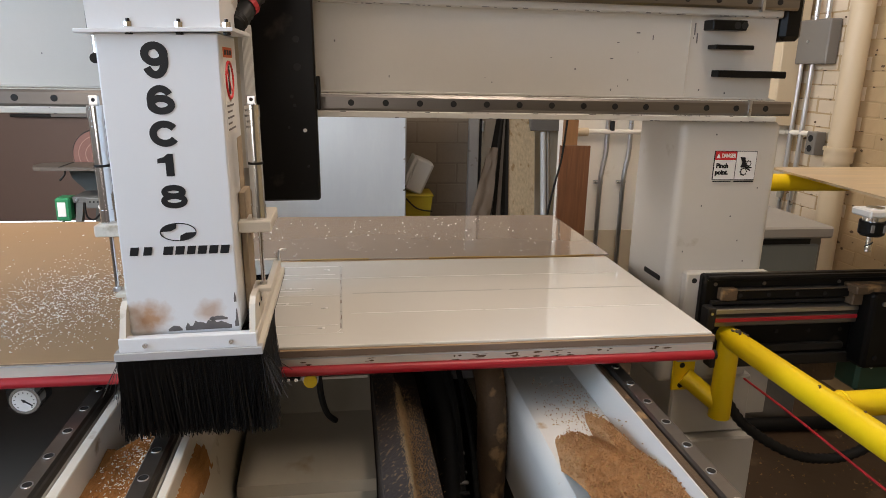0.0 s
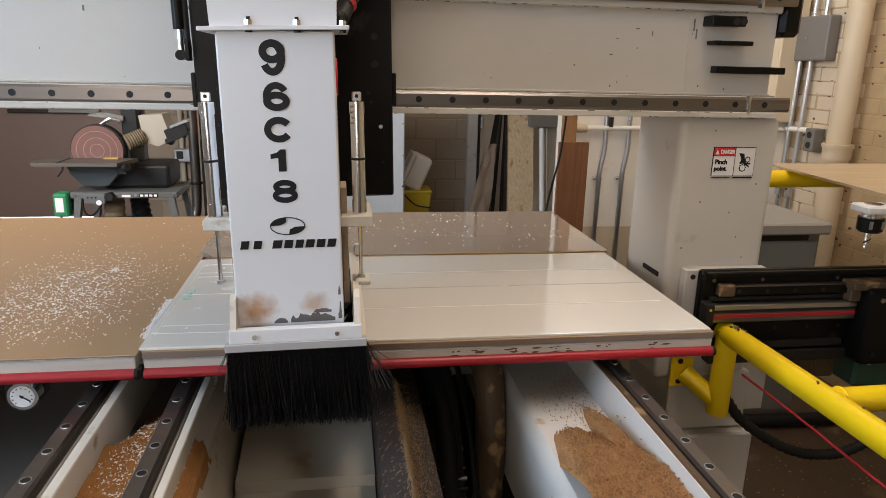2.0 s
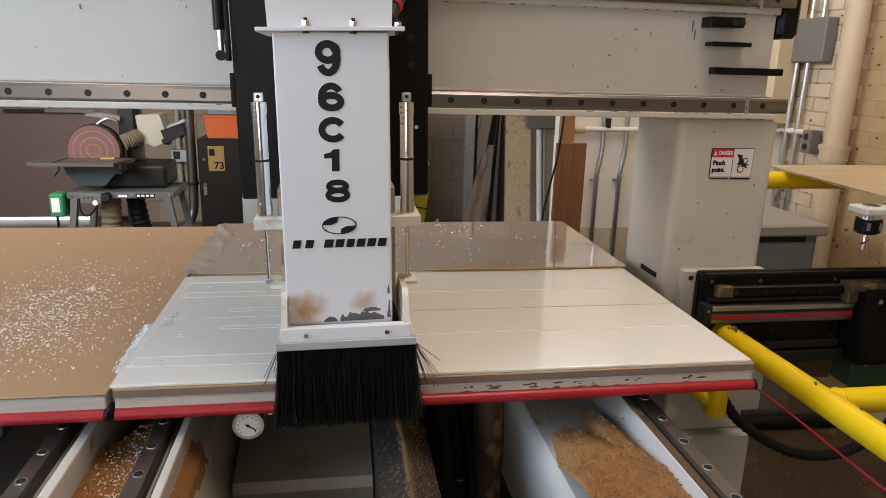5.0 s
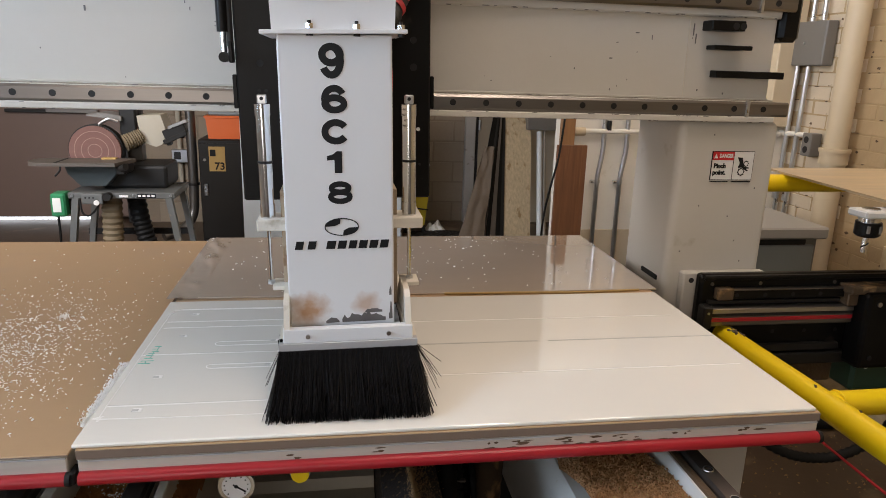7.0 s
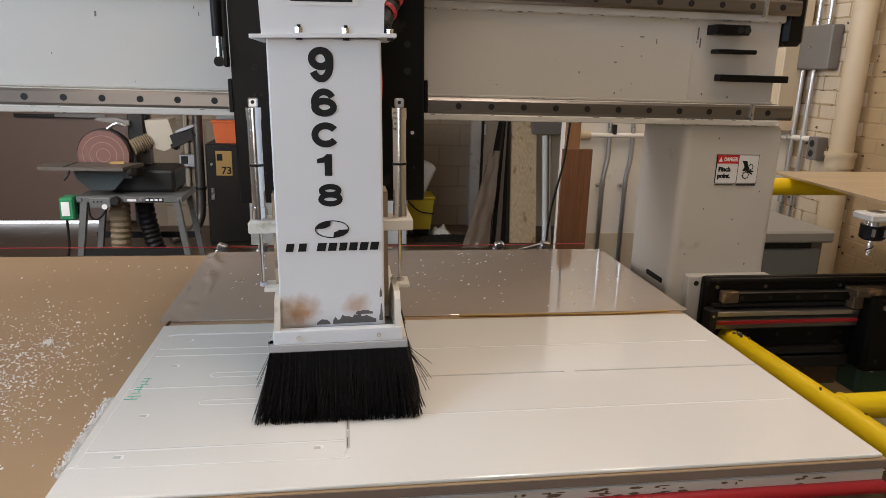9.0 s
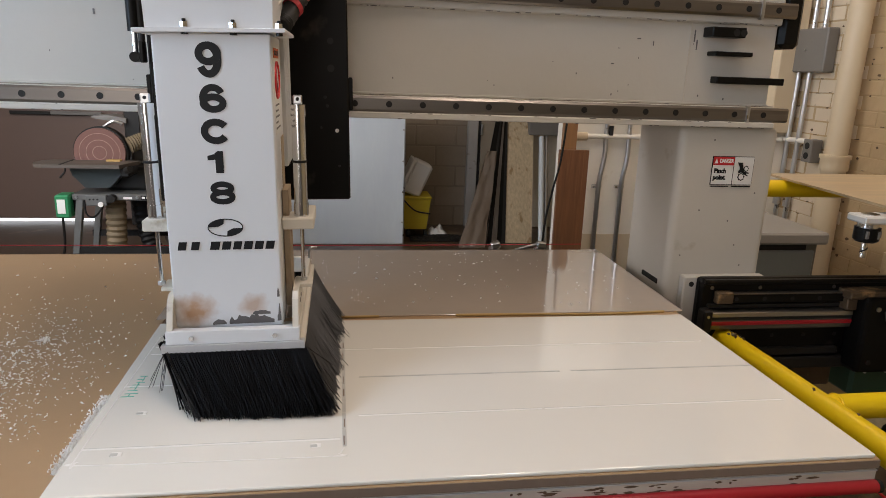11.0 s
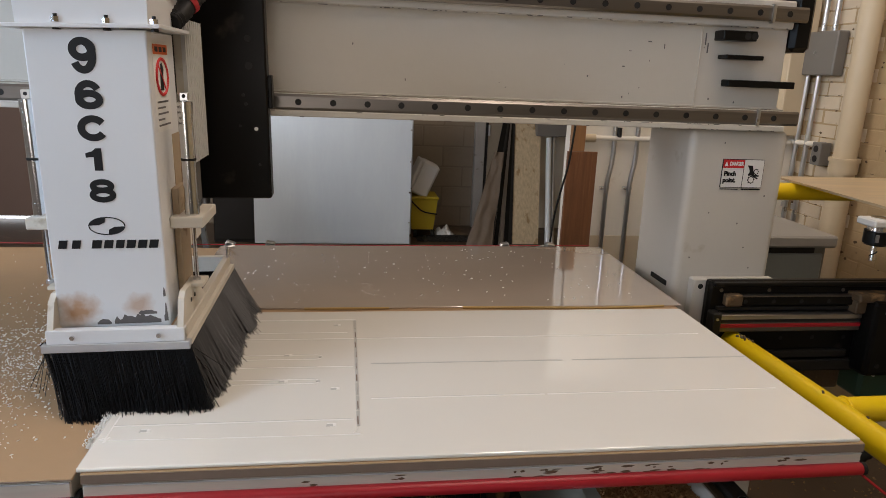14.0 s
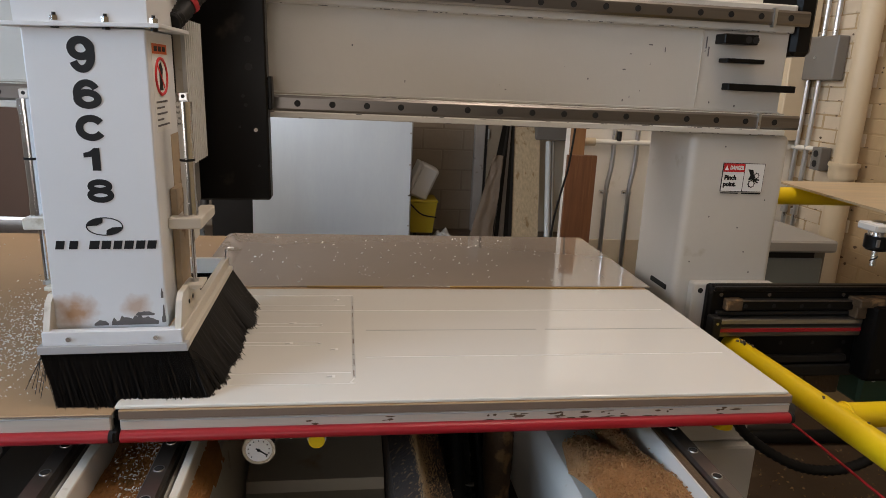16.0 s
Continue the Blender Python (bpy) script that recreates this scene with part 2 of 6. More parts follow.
def head_dust():
    """White housing paint with two soft patches of brown dust near its foot."""
    m = mat("dusted_head_paint", (0.74, 0.75, 0.76), 0.35, var=0.03, bump=0.05, bump_scale=120)
    nt = m.node_tree
    b = nt.nodes["Principled BSDF"]
    was = b.inputs["Base Color"].links[0].from_socket
    co = nt.nodes.new("ShaderNodeTexCoord")
    no = nt.nodes.new("ShaderNodeTexNoise")
    no.inputs["Scale"].default_value, no.inputs["Detail"].default_value = 55.0, 6.0
    nt.links.new(co.outputs["Object"], no.inputs["Vector"])
    for cx, cz, sx, sz, amount in ((-0.055, -0.212, 0.040, 0.034, 0.85), (0.042, -0.203, 0.028, 0.024, 0.6)):
        mp = nt.nodes.new("ShaderNodeMapping")
        mp.inputs["Location"].default_value = (-cx / sx, 0.27 / 0.06, -cz / sz)
        mp.inputs["Scale"].default_value = (1 / sx, 1 / 0.06, 1 / sz)
        nt.links.new(co.outputs["Object"], mp.inputs["Vector"])
        ln = nt.nodes.new("ShaderNodeVectorMath")
        ln.operation = "LENGTH"
        nt.links.new(mp.outputs[0], ln.inputs[0])
        ad = nt.nodes.new("ShaderNodeMath")
        ad.operation = "ADD"
        nt.links.new(ln.outputs["Value"], ad.inputs[0])
        nt.links.new(no.outputs[0], ad.inputs[1])
        rg = nt.nodes.new("ShaderNodeMapRange")
        for key, v in (("From Min", 0.75), ("From Max", 1.55), ("To Min", amount), ("To Max", 0.0)):
            rg.inputs[key].default_value = v
        nt.links.new(ad.outputs[0], rg.inputs["Value"])
        mx = nt.nodes.new("ShaderNodeMix")
        mx.data_type = "RGBA"
        nt.links.new(rg.outputs[0], mx.inputs[0])
        nt.links.new(was, mx.inputs[6])
        mx.inputs[7].default_value = (0.42, 0.20, 0.06, 1)
        was = mx.outputs[2]
    nt.links.new(was, b.inputs["Base Color"])
    return m


M["head_dust"] = head_dust()

# ---- mesh helpers ----
BASE = {}


def thing(name, x, y, z, label, category, group="", kind=""):
    ob = new(name)
    ob.empty_display_size = 0.05
    ob.location = (x, y, z)
    BASE[ob.name] = Vector((x, y, z))
    return tagged(ob, label, category, group, kind)


def part(name, bm, material, parent, label="", smooth=False):
    """Links bm, in world coordinates, as one mesh under a thing or a part."""
    me = bpy.data.meshes.new(name)
    o = BASE[parent.name] if parent else Vector()
    bmesh.ops.translate(bm, vec=-o, verts=bm.verts)
    bm.normal_update()
    bm.to_mesh(me)
    bm.free()
    me.materials.append(M[material])
    if smooth:
        for p in me.polygons:
            p.use_smooth = True
        me.set_sharp_from_angle(angle=radians(40))
    ob = new(name, me)
    ob.parent = parent
    BASE[ob.name] = Vector(o)
    if label:
        ob["label"] = label
    return ob


def solo(name, bm, material, label, category="", kind="", group="", smooth=False):
    return tagged(part(name, bm, material, None, "", smooth), label, category, group, kind)


def box(x0, x1, y0, y1, z0, z1, bevel=0.0, bm=None, turn=None, seg=1):
    bm = bm or bmesh.new()
    m = Matrix.LocRotScale(((x0 + x1) / 2, (y0 + y1) / 2, (z0 + z1) / 2), turn, (abs(x1 - x0), abs(y1 - y0), abs(z1 - z0)))
    vs = bmesh.ops.create_cube(bm, size=1, matrix=m)["verts"]
    if bevel:
        es = list({e for v in vs for e in v.link_edges})
        bmesh.ops.bevel(bm, geom=es, offset=bevel, segments=seg, affect="EDGES", profile=0.5)
    return bm


def rod(p, q, r, r2=None, n=12, bm=None):
    bm = bm or bmesh.new()
    p, q = Vector(p), Vector(q)
    d = q - p
    m = Matrix.Translation((p + q) / 2) @ d.to_track_quat("Z", "Y").to_matrix().to_4x4()
    bmesh.ops.create_cone(bm, cap_ends=True, segments=n, radius1=r, radius2=r if r2 is None else r2, depth=d.length, matrix=m)
    return bm


def tube(points, r, n=10, bm=None, ribs=0.0, steps=8):
    """A round tube along a smooth curve through points; ribs: how far every second ring stands out."""
    bm = bm or bmesh.new()
    ps = [Vector(p) for p in points]
    path = []
    for i in range(len(ps) - 1):
        a, b, c, d = ps[max(i - 1, 0)], ps[i], ps[i + 1], ps[min(i + 2, len(ps) - 1)]
        for k in range(steps):
            t = k / steps
            path.append(0.5 * ((2 * b) + (c - a) * t + (2 * a - 5 * b + 4 * c - d) * t * t + (3 * b - a - 3 * c + d) * t ** 3))
    path.append(ps[-1])
    rings, side = [], None
    for i, p in enumerate(path):
        d = (path[min(i + 1, len(path) - 1)] - path[max(i - 1, 0)]).normalized()
        side = (d.orthogonal() if side is None else side - d * side.dot(d)).normalized()
        up = d.cross(side)
        rr = r + (ribs if i % 2 else 0)
        rings.append([bm.verts.new(p + rr * (math.cos(2 * math.pi * k / n) * side + math.sin(2 * math.pi * k / n) * up)) for k in range(n)])
    for a, b in zip(rings, rings[1:]):
        for k in range(n):
            bm.faces.new((a[k], a[(k + 1) % n], b[(k + 1) % n], b[k]))
    bm.faces.new(rings[0][::-1])
    bm.faces.new(rings[-1])
    return bm


def prism(pts, axis, a, b, bm=None):
    """A flat outline pushed from a to b along axis (0 x, 1 y, 2 z); pts are the other two coordinates in order."""
    bm = bm or bmesh.new()

    def at(u, v, w):
        c = [u, v]
        c.insert(axis, w)
        return bm.verts.new(c)

    lo, hi = [at(u, v, a) for u, v in pts], [at(u, v, b) for u, v in pts]
    n = len(pts)
    bm.faces.new(lo[::-1])
    bm.faces.new(hi)
    for i in range(n):
        bm.faces.new((lo[i], lo[(i + 1) % n], hi[(i + 1) % n], hi[i]))
    bmesh.ops.recalc_face_normals(bm, faces=bm.faces)
    return bm


def words(text, size, x, y, z, material, parent, width=1.0, fat=0.0, turn=(90, 0, 0), shear=0.0, name="lettering"):
    """Raised lettering, centred on x, z in the plane of constant y."""
    cu = bpy.data.curves.new("letters", "FONT")
    cu.body, cu.size, cu.extrude, cu.offset, cu.shear = text, size, 0.0006, fat, shear
    cu.align_x, cu.align_y, cu.resolution_u = "CENTER", "CENTER", 3
    tmp = bpy.data.objects.new("letters", cu)
    me = bpy.data.meshes.new_from_object(tmp)
    bpy.data.objects.remove(tmp)
    bm = bmesh.new()
    bm.from_mesh(me)
    bpy.data.meshes.remove(me)
    bmesh.ops.transform(bm, matrix=pose(x, y, z, *turn) @ Matrix.Diagonal((width, 1, 1, 1)), verts=bm.verts)
    return part(name, bm, material, parent)


def heap(x0, x1, y0, y1, height, nx=30, ny=40, bm=None, rough=0.012):
    """A loose heap: height(u, v) over a grid, closed only by its support."""
    bm = bm or bmesh.new()
    g = [[bm.verts.new((x0 + (x1 - x0) * i / nx, y0 + (y1 - y0) * j / ny, height(i / nx, j / ny) + rough * noise.noise((i * 0.9, j * 0.9, 3)))) for j in range(ny + 1)] for i in range(nx + 1)]
    for i in range(nx):
        for j in range(ny):
            bm.faces.new((g[i][j], g[i + 1][j], g[i + 1][j + 1], g[i][j + 1]))
    return bm


def flakes(n, where, size, bm=None, lift=0.0015):
    """Small curled shavings at where() -> (x, y, z)."""
    bm = bm or bmesh.new()
    for _ in range(n):
        x, y, z = where()
        a, s = random.uniform(0, 6.3), size * random.uniform(0.5, 1.4)
        c, d, h = math.cos(a) * s, math.sin(a) * s, lift * random.uniform(0.5, 2.5)
        w = 0.32
        vs = [bm.verts.new(v) for v in ((x - c, y - d, z), (x - d * w, y + c * w, z + h), (x + c, y + d, z + h * 0.4), (x + d * w, y - c * w, z + h * 0.2), (x, y, z - 0.0006))]
        bm.faces.new(vs[:4])
        for i in range(4):
            bm.faces.new((vs[(i + 1) % 4], vs[i], vs[4]))
    return bm


# ---- the room ----
RW, BW = 2.14, 4.95  # right wall's x, back wall's y
solo("floor", box(-3.8, RW + 0.2, -6.2, BW + 0.25, -0.12, 0.0), "floor", "oily brown stained concrete shop floor", kind="structure")
# unseen ceiling, added; kept dull so that it bounces little light
solo("ceiling", box(-3.8, RW + 0.2, -6.2, BW + 0.25, 4.0, 4.15), "ceiling", "unseen ceiling added to close the room", kind="structure")


def pieces(name, parent, mesh, places):
    for p in places:
        ob = new(name, mesh)
        ob.parent, ob.location = parent, p
        BASE[ob.name] = Vector()


def brick_mesh(name, sx, sy, sz, material, bevel=0.004):
    bm = box(-sx / 2, sx / 2, -sy / 2, sy / 2, -sz / 2, sz / 2, bevel)
    me = bpy.data.meshes.new(name)
    bm.to_mesh(me)
    bm.free()
    me.materials.append(M[material])
    return me


wall_back = solo("wall_back", prism([(-3.8, 0), (-3.8, 4), (RW + 0.2, 4), (RW + 0.2, 0), (-2.18, 0), (-2.18, 2.9), (-3.58, 2.9), (-3.58, 0)], 1, BW, BW + 0.2), "mortar", "cream painted concrete block back wall", kind="structure")
wall_right = solo("wall_right", box(RW, RW + 0.2, -6.0, BW, 0, 4), "joint", "cream painted brick side wall", kind="structure")
# left and front walls are unseen, added dull to hold down bounce light
solo("wall_left", box(-3.8, -3.6, -6.0, BW, 0, 4), "far_wall", "unseen dull side wall added to close the room", kind="structure")
solo("wall_front", box(-3.6, RW, -6.2, -6.0, 0, 4), "far_wall", "unseen dull wall added behind the camera", kind="structure")


def machine_rail(name, x0, x1, y, z, holes):
    """A profile rail along x, its face towards -y, with black discs painting the shade of its screw holes."""
    t = thing(name, (x0 + x1) / 2, y + 0.03, z, "brownish steel linear guide rail with round bolt holes on the beam", "rail", group="beam rails")
    part("rail_body", prism([(y, z - 0.013), (y - 0.0, z + 0.013), (y + 0.004, z + 0.019), (y + 0.014, z + 0.019), (y + 0.02, z + 0.013), (y + 0.034, z + 0.017), (y + 0.034, z - 0.017), (y + 0.02, z - 0.013), (y + 0.014, z - 0.019), (y + 0.004, z - 0.019)], 0, x0, x1), "steel", t)
    for hx in holes:
        bm = rod((hx, y - 0.0012, z), (hx, y + 0.002, z), 0.0078, n=16)
        part("bolt_hole", bm, "hole", t)
    return t


# ---- gantry beam and its columns ----
beam = thing("gantry_beam", -0.7, 0.15, 1.4, "off-white painted steel gantry beam with scuffed paint", "machine beam")
part("web", box(-2.2, 0.868, 0.034, 0.30, 1.44, 1.664, 0.004), "machine", beam)
part("lower_flange", box(-2.2, 0.872, 0.004, 0.31, 1.385, 1.440, 0.004), "machine", beam)
part("lower_ledge", box(-2.2, 0.872, -0.006, 0.006, 1.383, 1.3975, 0.002), "machine", beam)
part("upper_flange", box(-2.2, 0.868, 0.016, 0.31, 1.648, 1.720, 0.004), "machine", beam)
# duller strip added over the ledge to mute the light on it
part("ledge_dust", box(-2.2, 0.868, 0.006, 0.0335, 1.4385, 1.4412, 0.0005), "pan", beam, "duller strip toning down the lit ledge")
part("caulk_bead", tube([(-2.2, 0.032, 1.4425), (-0.6, 0.031, 1.443), (0.868, 0.032, 1.4425)], 0.0025, 6), "machine", beam, "yellowed sealant bead")
part("weld_seam", box(0.622, 0.621, 0.0315, 0.036, 1.445, 1.646, 0.001), "cream", beam)
part("end_bracket", box(0.870, 0.930, 0.02, 0.20, 1.592, 1.80, 0.012), "black", beam, "black rounded end bracket")
part("stop_clip", box(0.790, 0.797, -0.006, 0.01, 1.392, 1.440), "zinc", beam)
part("stop_clip", box(0.790, 0.797, -0.006, 0.01, 1.660, 1.708), "zinc", beam)
for x0, x1, z0, z1, d in ((0.664, 0.757, 1.612, 1.637, 0.05), (0.681, 0.787, 1.566, 1.577, 0.045), (0.700, 0.894, 1.496, 1.514, 0.035)):
    part("stop_block", box(x0 - 0.008, x1 - 0.008, 0.034 - d, 0.034, z0, z1, 0.002), "black", beam, "small black metal bracket")
part("block_bolt", rod((0.722, -0.0165, 1.624), (0.722, -0.012, 1.624), 0.009), "hole", beam)
part("block_bolt", rod((0.742, -0.0165, 1.624), (0.742, -0.012, 1.624), 0.009), "hole", beam)
for sx, sz, dx, dz in ((0.475, 1.60, 0.010, 0.003), (0.52, 1.585, 0.002, 0.012), (0.425, 1.575, 0.006, 0.002), (0.41, 1.535, 0.008, 0.003), (-0.85, 1.60, 0.004, 0.012), (-0.62, 1.61, 0.002, 0.008), (0.632, 1.60, 0.003, 0.03), (0.64, 1.58, 0.003, 0.025)):
    part("scuff", box(sx, sx + dx, 0.0325, 0.036, sz, sz + dz), "wear", beam)
rc = random.Random(21)
grime = bmesh.new()
for _ in range(150):
    gx = rc.triangular(-2.0, 0.86, 0.86)
    gz, gy = rc.choice(((1.3835, -0.0068), (1.3970, -0.0066), (1.4405, 0.0035), (1.648, 0.0155), (1.6495, 0.0155)))
    gl, gh = rc.uniform(0.002, 0.014), rc.uniform(0.0008, 0.0022)
    box(gx, gx + gl, gy - 0.0006, gy + 0.002, gz - gh / 2, gz + gh / 2, bm=grime)
for _ in range(20):
    gx, gz = rc.triangular(-1.6, 0.85, 0.7), rc.uniform(1.45, 1.645)
    gl = rc.uniform(0.0012, 0.004)
    box(gx, gx + gl, 0.0328, 0.036, gz, gz + rc.uniform(0.0008, 0.006), bm=grime)
tagged(part("paint_chips", grime, "wear", beam, "small brown chips in the paint"), kind="stuff")
RX = [0.84 - 0.084 * k for k in range(36)]
machine_rail("guide_rail", -2.2, 0.913, 0.0, 1.4175, RX)
machine_rail("guide_rail", -2.2, 0.895, 0.0, 1.685, RX)


def gantry_column(x0, x1, sign):
    c = thing("gantry_column", (x0 + x1) / 2, 0.15, 0.0, "off-white painted steel gantry column with rounded edges", "machine column", group="gantry columns")
    part("upper_body", box(x0, x1, 0.02, 0.295, 0.62, 1.384, 0.022, seg=4), "machine", c, smooth=True)
    part("lower_body", box(x0 + 0.05, x1 + 0.012, 0.012, 0.30, 0.455, 0.64, 0.006), "machine", c)
    part("foot", box(x0 + 0.04, x1 + 0.03, -0.02, 0.34, 0.0, 0.452, 0.006), "machine", c)
    return c


column = gantry_column(0.624, 0.914, 1)
gantry_column(-2.16, -1.88, -1)
part("side_slot", box(0.620, 0.63, 0.06, 0.16, 0.925, 0.940, 0.002), "hole", column)
for sx, sz in ((0.70, 1.15), (0.82, 1.05), (0.66, 1.02), (0.86, 1.20), (0.72, 1.345), (0.79, 1.12), (0.845, 0.99)):
    part("scuff", box(sx, sx + 0.003, 0.0185, 0.021, sz, sz + 0.004), "wear", column)
# warning sign on the column
sign = thing("warning_sign", 0.787, 0.019, 1.262, "white and red danger pinch point warning sticker", "sign")
part("border", box(0.722, 0.852, 0.0170, 0.0195, 1.2245, 1.3035), "ink", sign)
part("backing", box(0.7235, 0.8505, 0.0162, 0.018, 1.226, 1.302), "paper", sign)
part("header", box(0.7235, 0.788, 0.0154, 0.017, 1.279, 1.302), "dangerred", sign, "red header bar")
part("divider", box(0.788, 0.7892, 0.0154, 0.017, 1.226, 1.302), "ink", sign)
words("DANGER", 0.0150, 0.7640, 0.0150, 1.2905, "paper", sign, 0.70, 0.0005)
part("triangle", prism([(0.7265, 1.284), (0.7385, 1.284), (0.7325, 1.2965)], 1, 0.0146, 0.016), "paper", sign)
words("Pinch", 0.0172, 0.7475, 0.0158, 1.263, "ink", sign, 1.0, 0.0009)
words("point.", 0.0172, 0.7475, 0.0158, 1.245, "ink", sign, 1.0, 0.0009)
gear = bmesh.new()
for gx, gz, gr in ((0.828, 1.270, 0.0088), (0.815, 1.2475, 0.0115)):
    pts = []
    for k in range(32):
        rr = gr * (1.0 if k % 4 < 2 else 0.8)
        pts.append((gx + rr * math.cos(k * math.pi / 16), gz + rr * math.sin(k * math.pi / 16)))
    prism(pts, 1, 0.0152, 0.0165, gear)
part("gear_symbol", gear, "ink", sign)
hubs = bmesh.new()
for gx, gz, gr in ((0.828, 1.270, 0.0055), (0.815, 1.2475, 0.0075)):
    rod((gx, 0.0148, gz), (gx, 0.016, gz), gr, n=20, bm=hubs)
part("gear_hub", hubs, "paper", sign)
part("pinch_symbol", prism([(0.800, 1.2875), (0.815, 1.2865), (0.8185, 1.2735), (0.822, 1.2625), (0.838, 1.2600), (0.838, 1.2570), (0.828, 1.2565), (0.836, 1.2515), (0.834, 1.2490), (0.824, 1.2540), (0.814, 1.2600), (0.806, 1.2580), (0.8035, 1.2605), (0.808, 1.2680), (0.8075, 1.2740)], 1, 0.0144, 0.0158), "ink", sign)
part("fine_print", box(0.7235, 0.780, 0.0170, 0.0185, 1.2190, 1.2212), "ink", sign)
part("fine_print", box(0.790, 0.850, 0.0170, 0.0185, 1.2185, 1.2222), "ink", sign)

sign.scale.x, sign.location.x = 0.95, 0.784

# ---- machine base under the tables ----
ZB = 0.852
base = thing("machine_base", -0.13, -0.3, 0.0, "cream painted steel machine base with open dusty pit", "machine base")
part("side_beam", box(0.318, 0.372, -1.20, 0.40, 0.50, 0.827, 0.004), "machine", base)
part("rail_lip", box(0.300, 0.317, -1.20, 0.40, 0.60, 0.845, 0.003), "tanhose", base, "brown dusty edge strip")
part("side_beam", box(-0.627, -0.583, -1.20, 0.40, 0.50, 0.826, 0.003), "machine", base)
part("side_beam", box(-0.801, -0.757, -1.20, 0.40, 0.50, 0.826, 0.003), "machine", base)
part("side_beam", box(-1.75, -1.70, -1.20, 0.40, 0.50, 0.826, 0.003), "machine", base)
part("pit_lip", box(-0.571, -0.556, -1.20, 0.40, 0.60, 0.846, 0.002), "cream", base)
part("pit_lip", box(-0.741, -0.722, -1.20, 0.40, 0.60, 0.846, 0.002), "cream", base)
part("trough_floor", box(-0.722, -0.627, -1.20, 0.40, 0.40, 0.62, 0.002), "pan", base)
part("trough_side", prism([(-0.722, 0.62), (-0.722, 0.74), (-0.690, 0.62)], 1, -1.2, 0.40), "pan", base)
part("pit_slope", prism([(-0.556, 0.50), (-0.556, 0.81), (-0.535, 0.78), (-0.50, 0.60), (-0.50, 0.50)], 1, -1.2, 0.40), "cream", base)
part("pan", prism([(-1.2, 0.44), (-1.2, 0.56), (-0.44, 0.64), (-0.435, 0.665), (-0.20, 0.70), (0.0, 0.78), (0.0, 0.44)], 0, -0.50, -0.215), "pan", base, "sheet metal drip pan")
part("pan_back", box(-0.50, -0.21, 0.0, 0.03, 0.44, 0.86, 0.002), "pan", base)
part("pan_shelf", box(-0.44, -0.222, -0.16, -0.10, 0.765, 0.772, 0.001), "cream", base)
part("pit_floor", box(-0.215, 0.12, -1.2, 0.40, 0.30, 0.40), "darkiron", base)
part("cross_member", box(-0.05, 0.10, -0.14, -0.08, 0.74, 0.765, 0.003), "zinc", base)
part("pit_back", box(-0.215, 0.318, 0.35, 0.38, 0.30, 0.86), "darkiron", base)
part("dusty_beam", prism([(-0.212, 0.62), (-0.212, 0.775), (-0.165, 0.806), (-0.108, 0.77), (-0.105, 0.62)], 1, -1.2, 0.3), "dirtydust", base, "black iron bar thick with sawdust")
part("chute_floor", prism([(0.104, 0.55), (0.106, 0.73), (0.111, 0.762), (0.124, 0.776), (0.300, 0.776), (0.300, 0.55)], 1, -1.2, 0.35), "chute", base, "white sheet metal chute", smooth=True)
part("chute_side", prism([(0.300, 0.776), (0.284, 0.778), (0.297, 0.842), (0.300, 0.842)], 1, -1.2, 0.35), "chute", base)
part("left_pit", box(-1.70, -0.802, -1.2, 0.40, 0.56, 0.60), "sander", base)
part("plinth", box(-1.7, 0.36, -1.15, 0.38, 0.0, 0.30, 0.01), "darkiron", base)


def base_rail(x):
    t = thing("guide_rail", x, 0.0, ZB, "grey steel linear guide rail along the machine base", "rail", group="base rails")
    part("rail_body", prism([(x - 0.013, ZB), (x + 0.013, ZB), (x + 0.017, ZB - 0.005), (x + 0.017, ZB - 0.012), (x + 0.012, ZB - 0.017), (x + 0.016, ZB - 0.026), (x - 0.016, ZB - 0.026), (x - 0.012, ZB - 0.017), (x - 0.017, ZB - 0.012), (x - 0.017, ZB - 0.005)], 1, -1.18, 0.39), "steel", t)
    for k in range(-9, 9):
        y = -0.425 + 0.084 * k
        part("bolt_hole", rod((x, y, ZB - 0.003), (x, y, ZB + 0.0012), 0.0075, n=14), "hole", t)
        part("bolt_ring", tube([(x + 0.0085 * math.cos(a), y + 0.0085 * math.sin(a), ZB + 0.0005) for a in [i * math.pi / 4 for i in range(9)]], 0.0012, 4, steps=2), "zinc", t)


for rx in (0.335, -0.602, -0.776, -1.72):
    base_rail(rx)
part("rail_bearer", box(0.319, 0.352, -1.2, 0.40, 0.816, 0.827), "black", base)

# sawdust in the pit
def chute_edge(u):
    e = 0.650 + 0.03 * noise.noise((u * 4, 2, 7)) + 0.012 * noise.noise((u * 15, 5, 1)) - 0.9 * max(0, 0.14 - u)
    if 0.62 < u < 0.86:
        e += 0.12 * math.sin(math.pi * (u - 0.62) / 0.24) ** 0.5
    return e - 0.9 * max(0, u - 0.90)


def chute_heap(u, v):
    d = chute_edge(u) - v
    return 0.768 + 0.050 * min(1, max(0, d * 6)) ** 0.7 + 0.010 * noise.noise((u * 2, v * 5, 9))


solo("sawdust_pile", heap(0.1225, 0.292, -1.05, -0.20, chute_heap, 80, 300, rough=0.004), "dust", "brown sawdust heap lying in the white chute", kind="stuff")
def trough_heap(u, v):
    y = -1.1 + 0.90 * v
    d = -0.385 + 0.17 * u ** 2 + 0.025 * noise.noise((u * 5, 1, 2)) - y
    return 0.715 + 0.078 * min(1, max(0, d / 0.10)) ** 0.6 + 0.006 * noise.noise((u * 3, v * 14, 6))


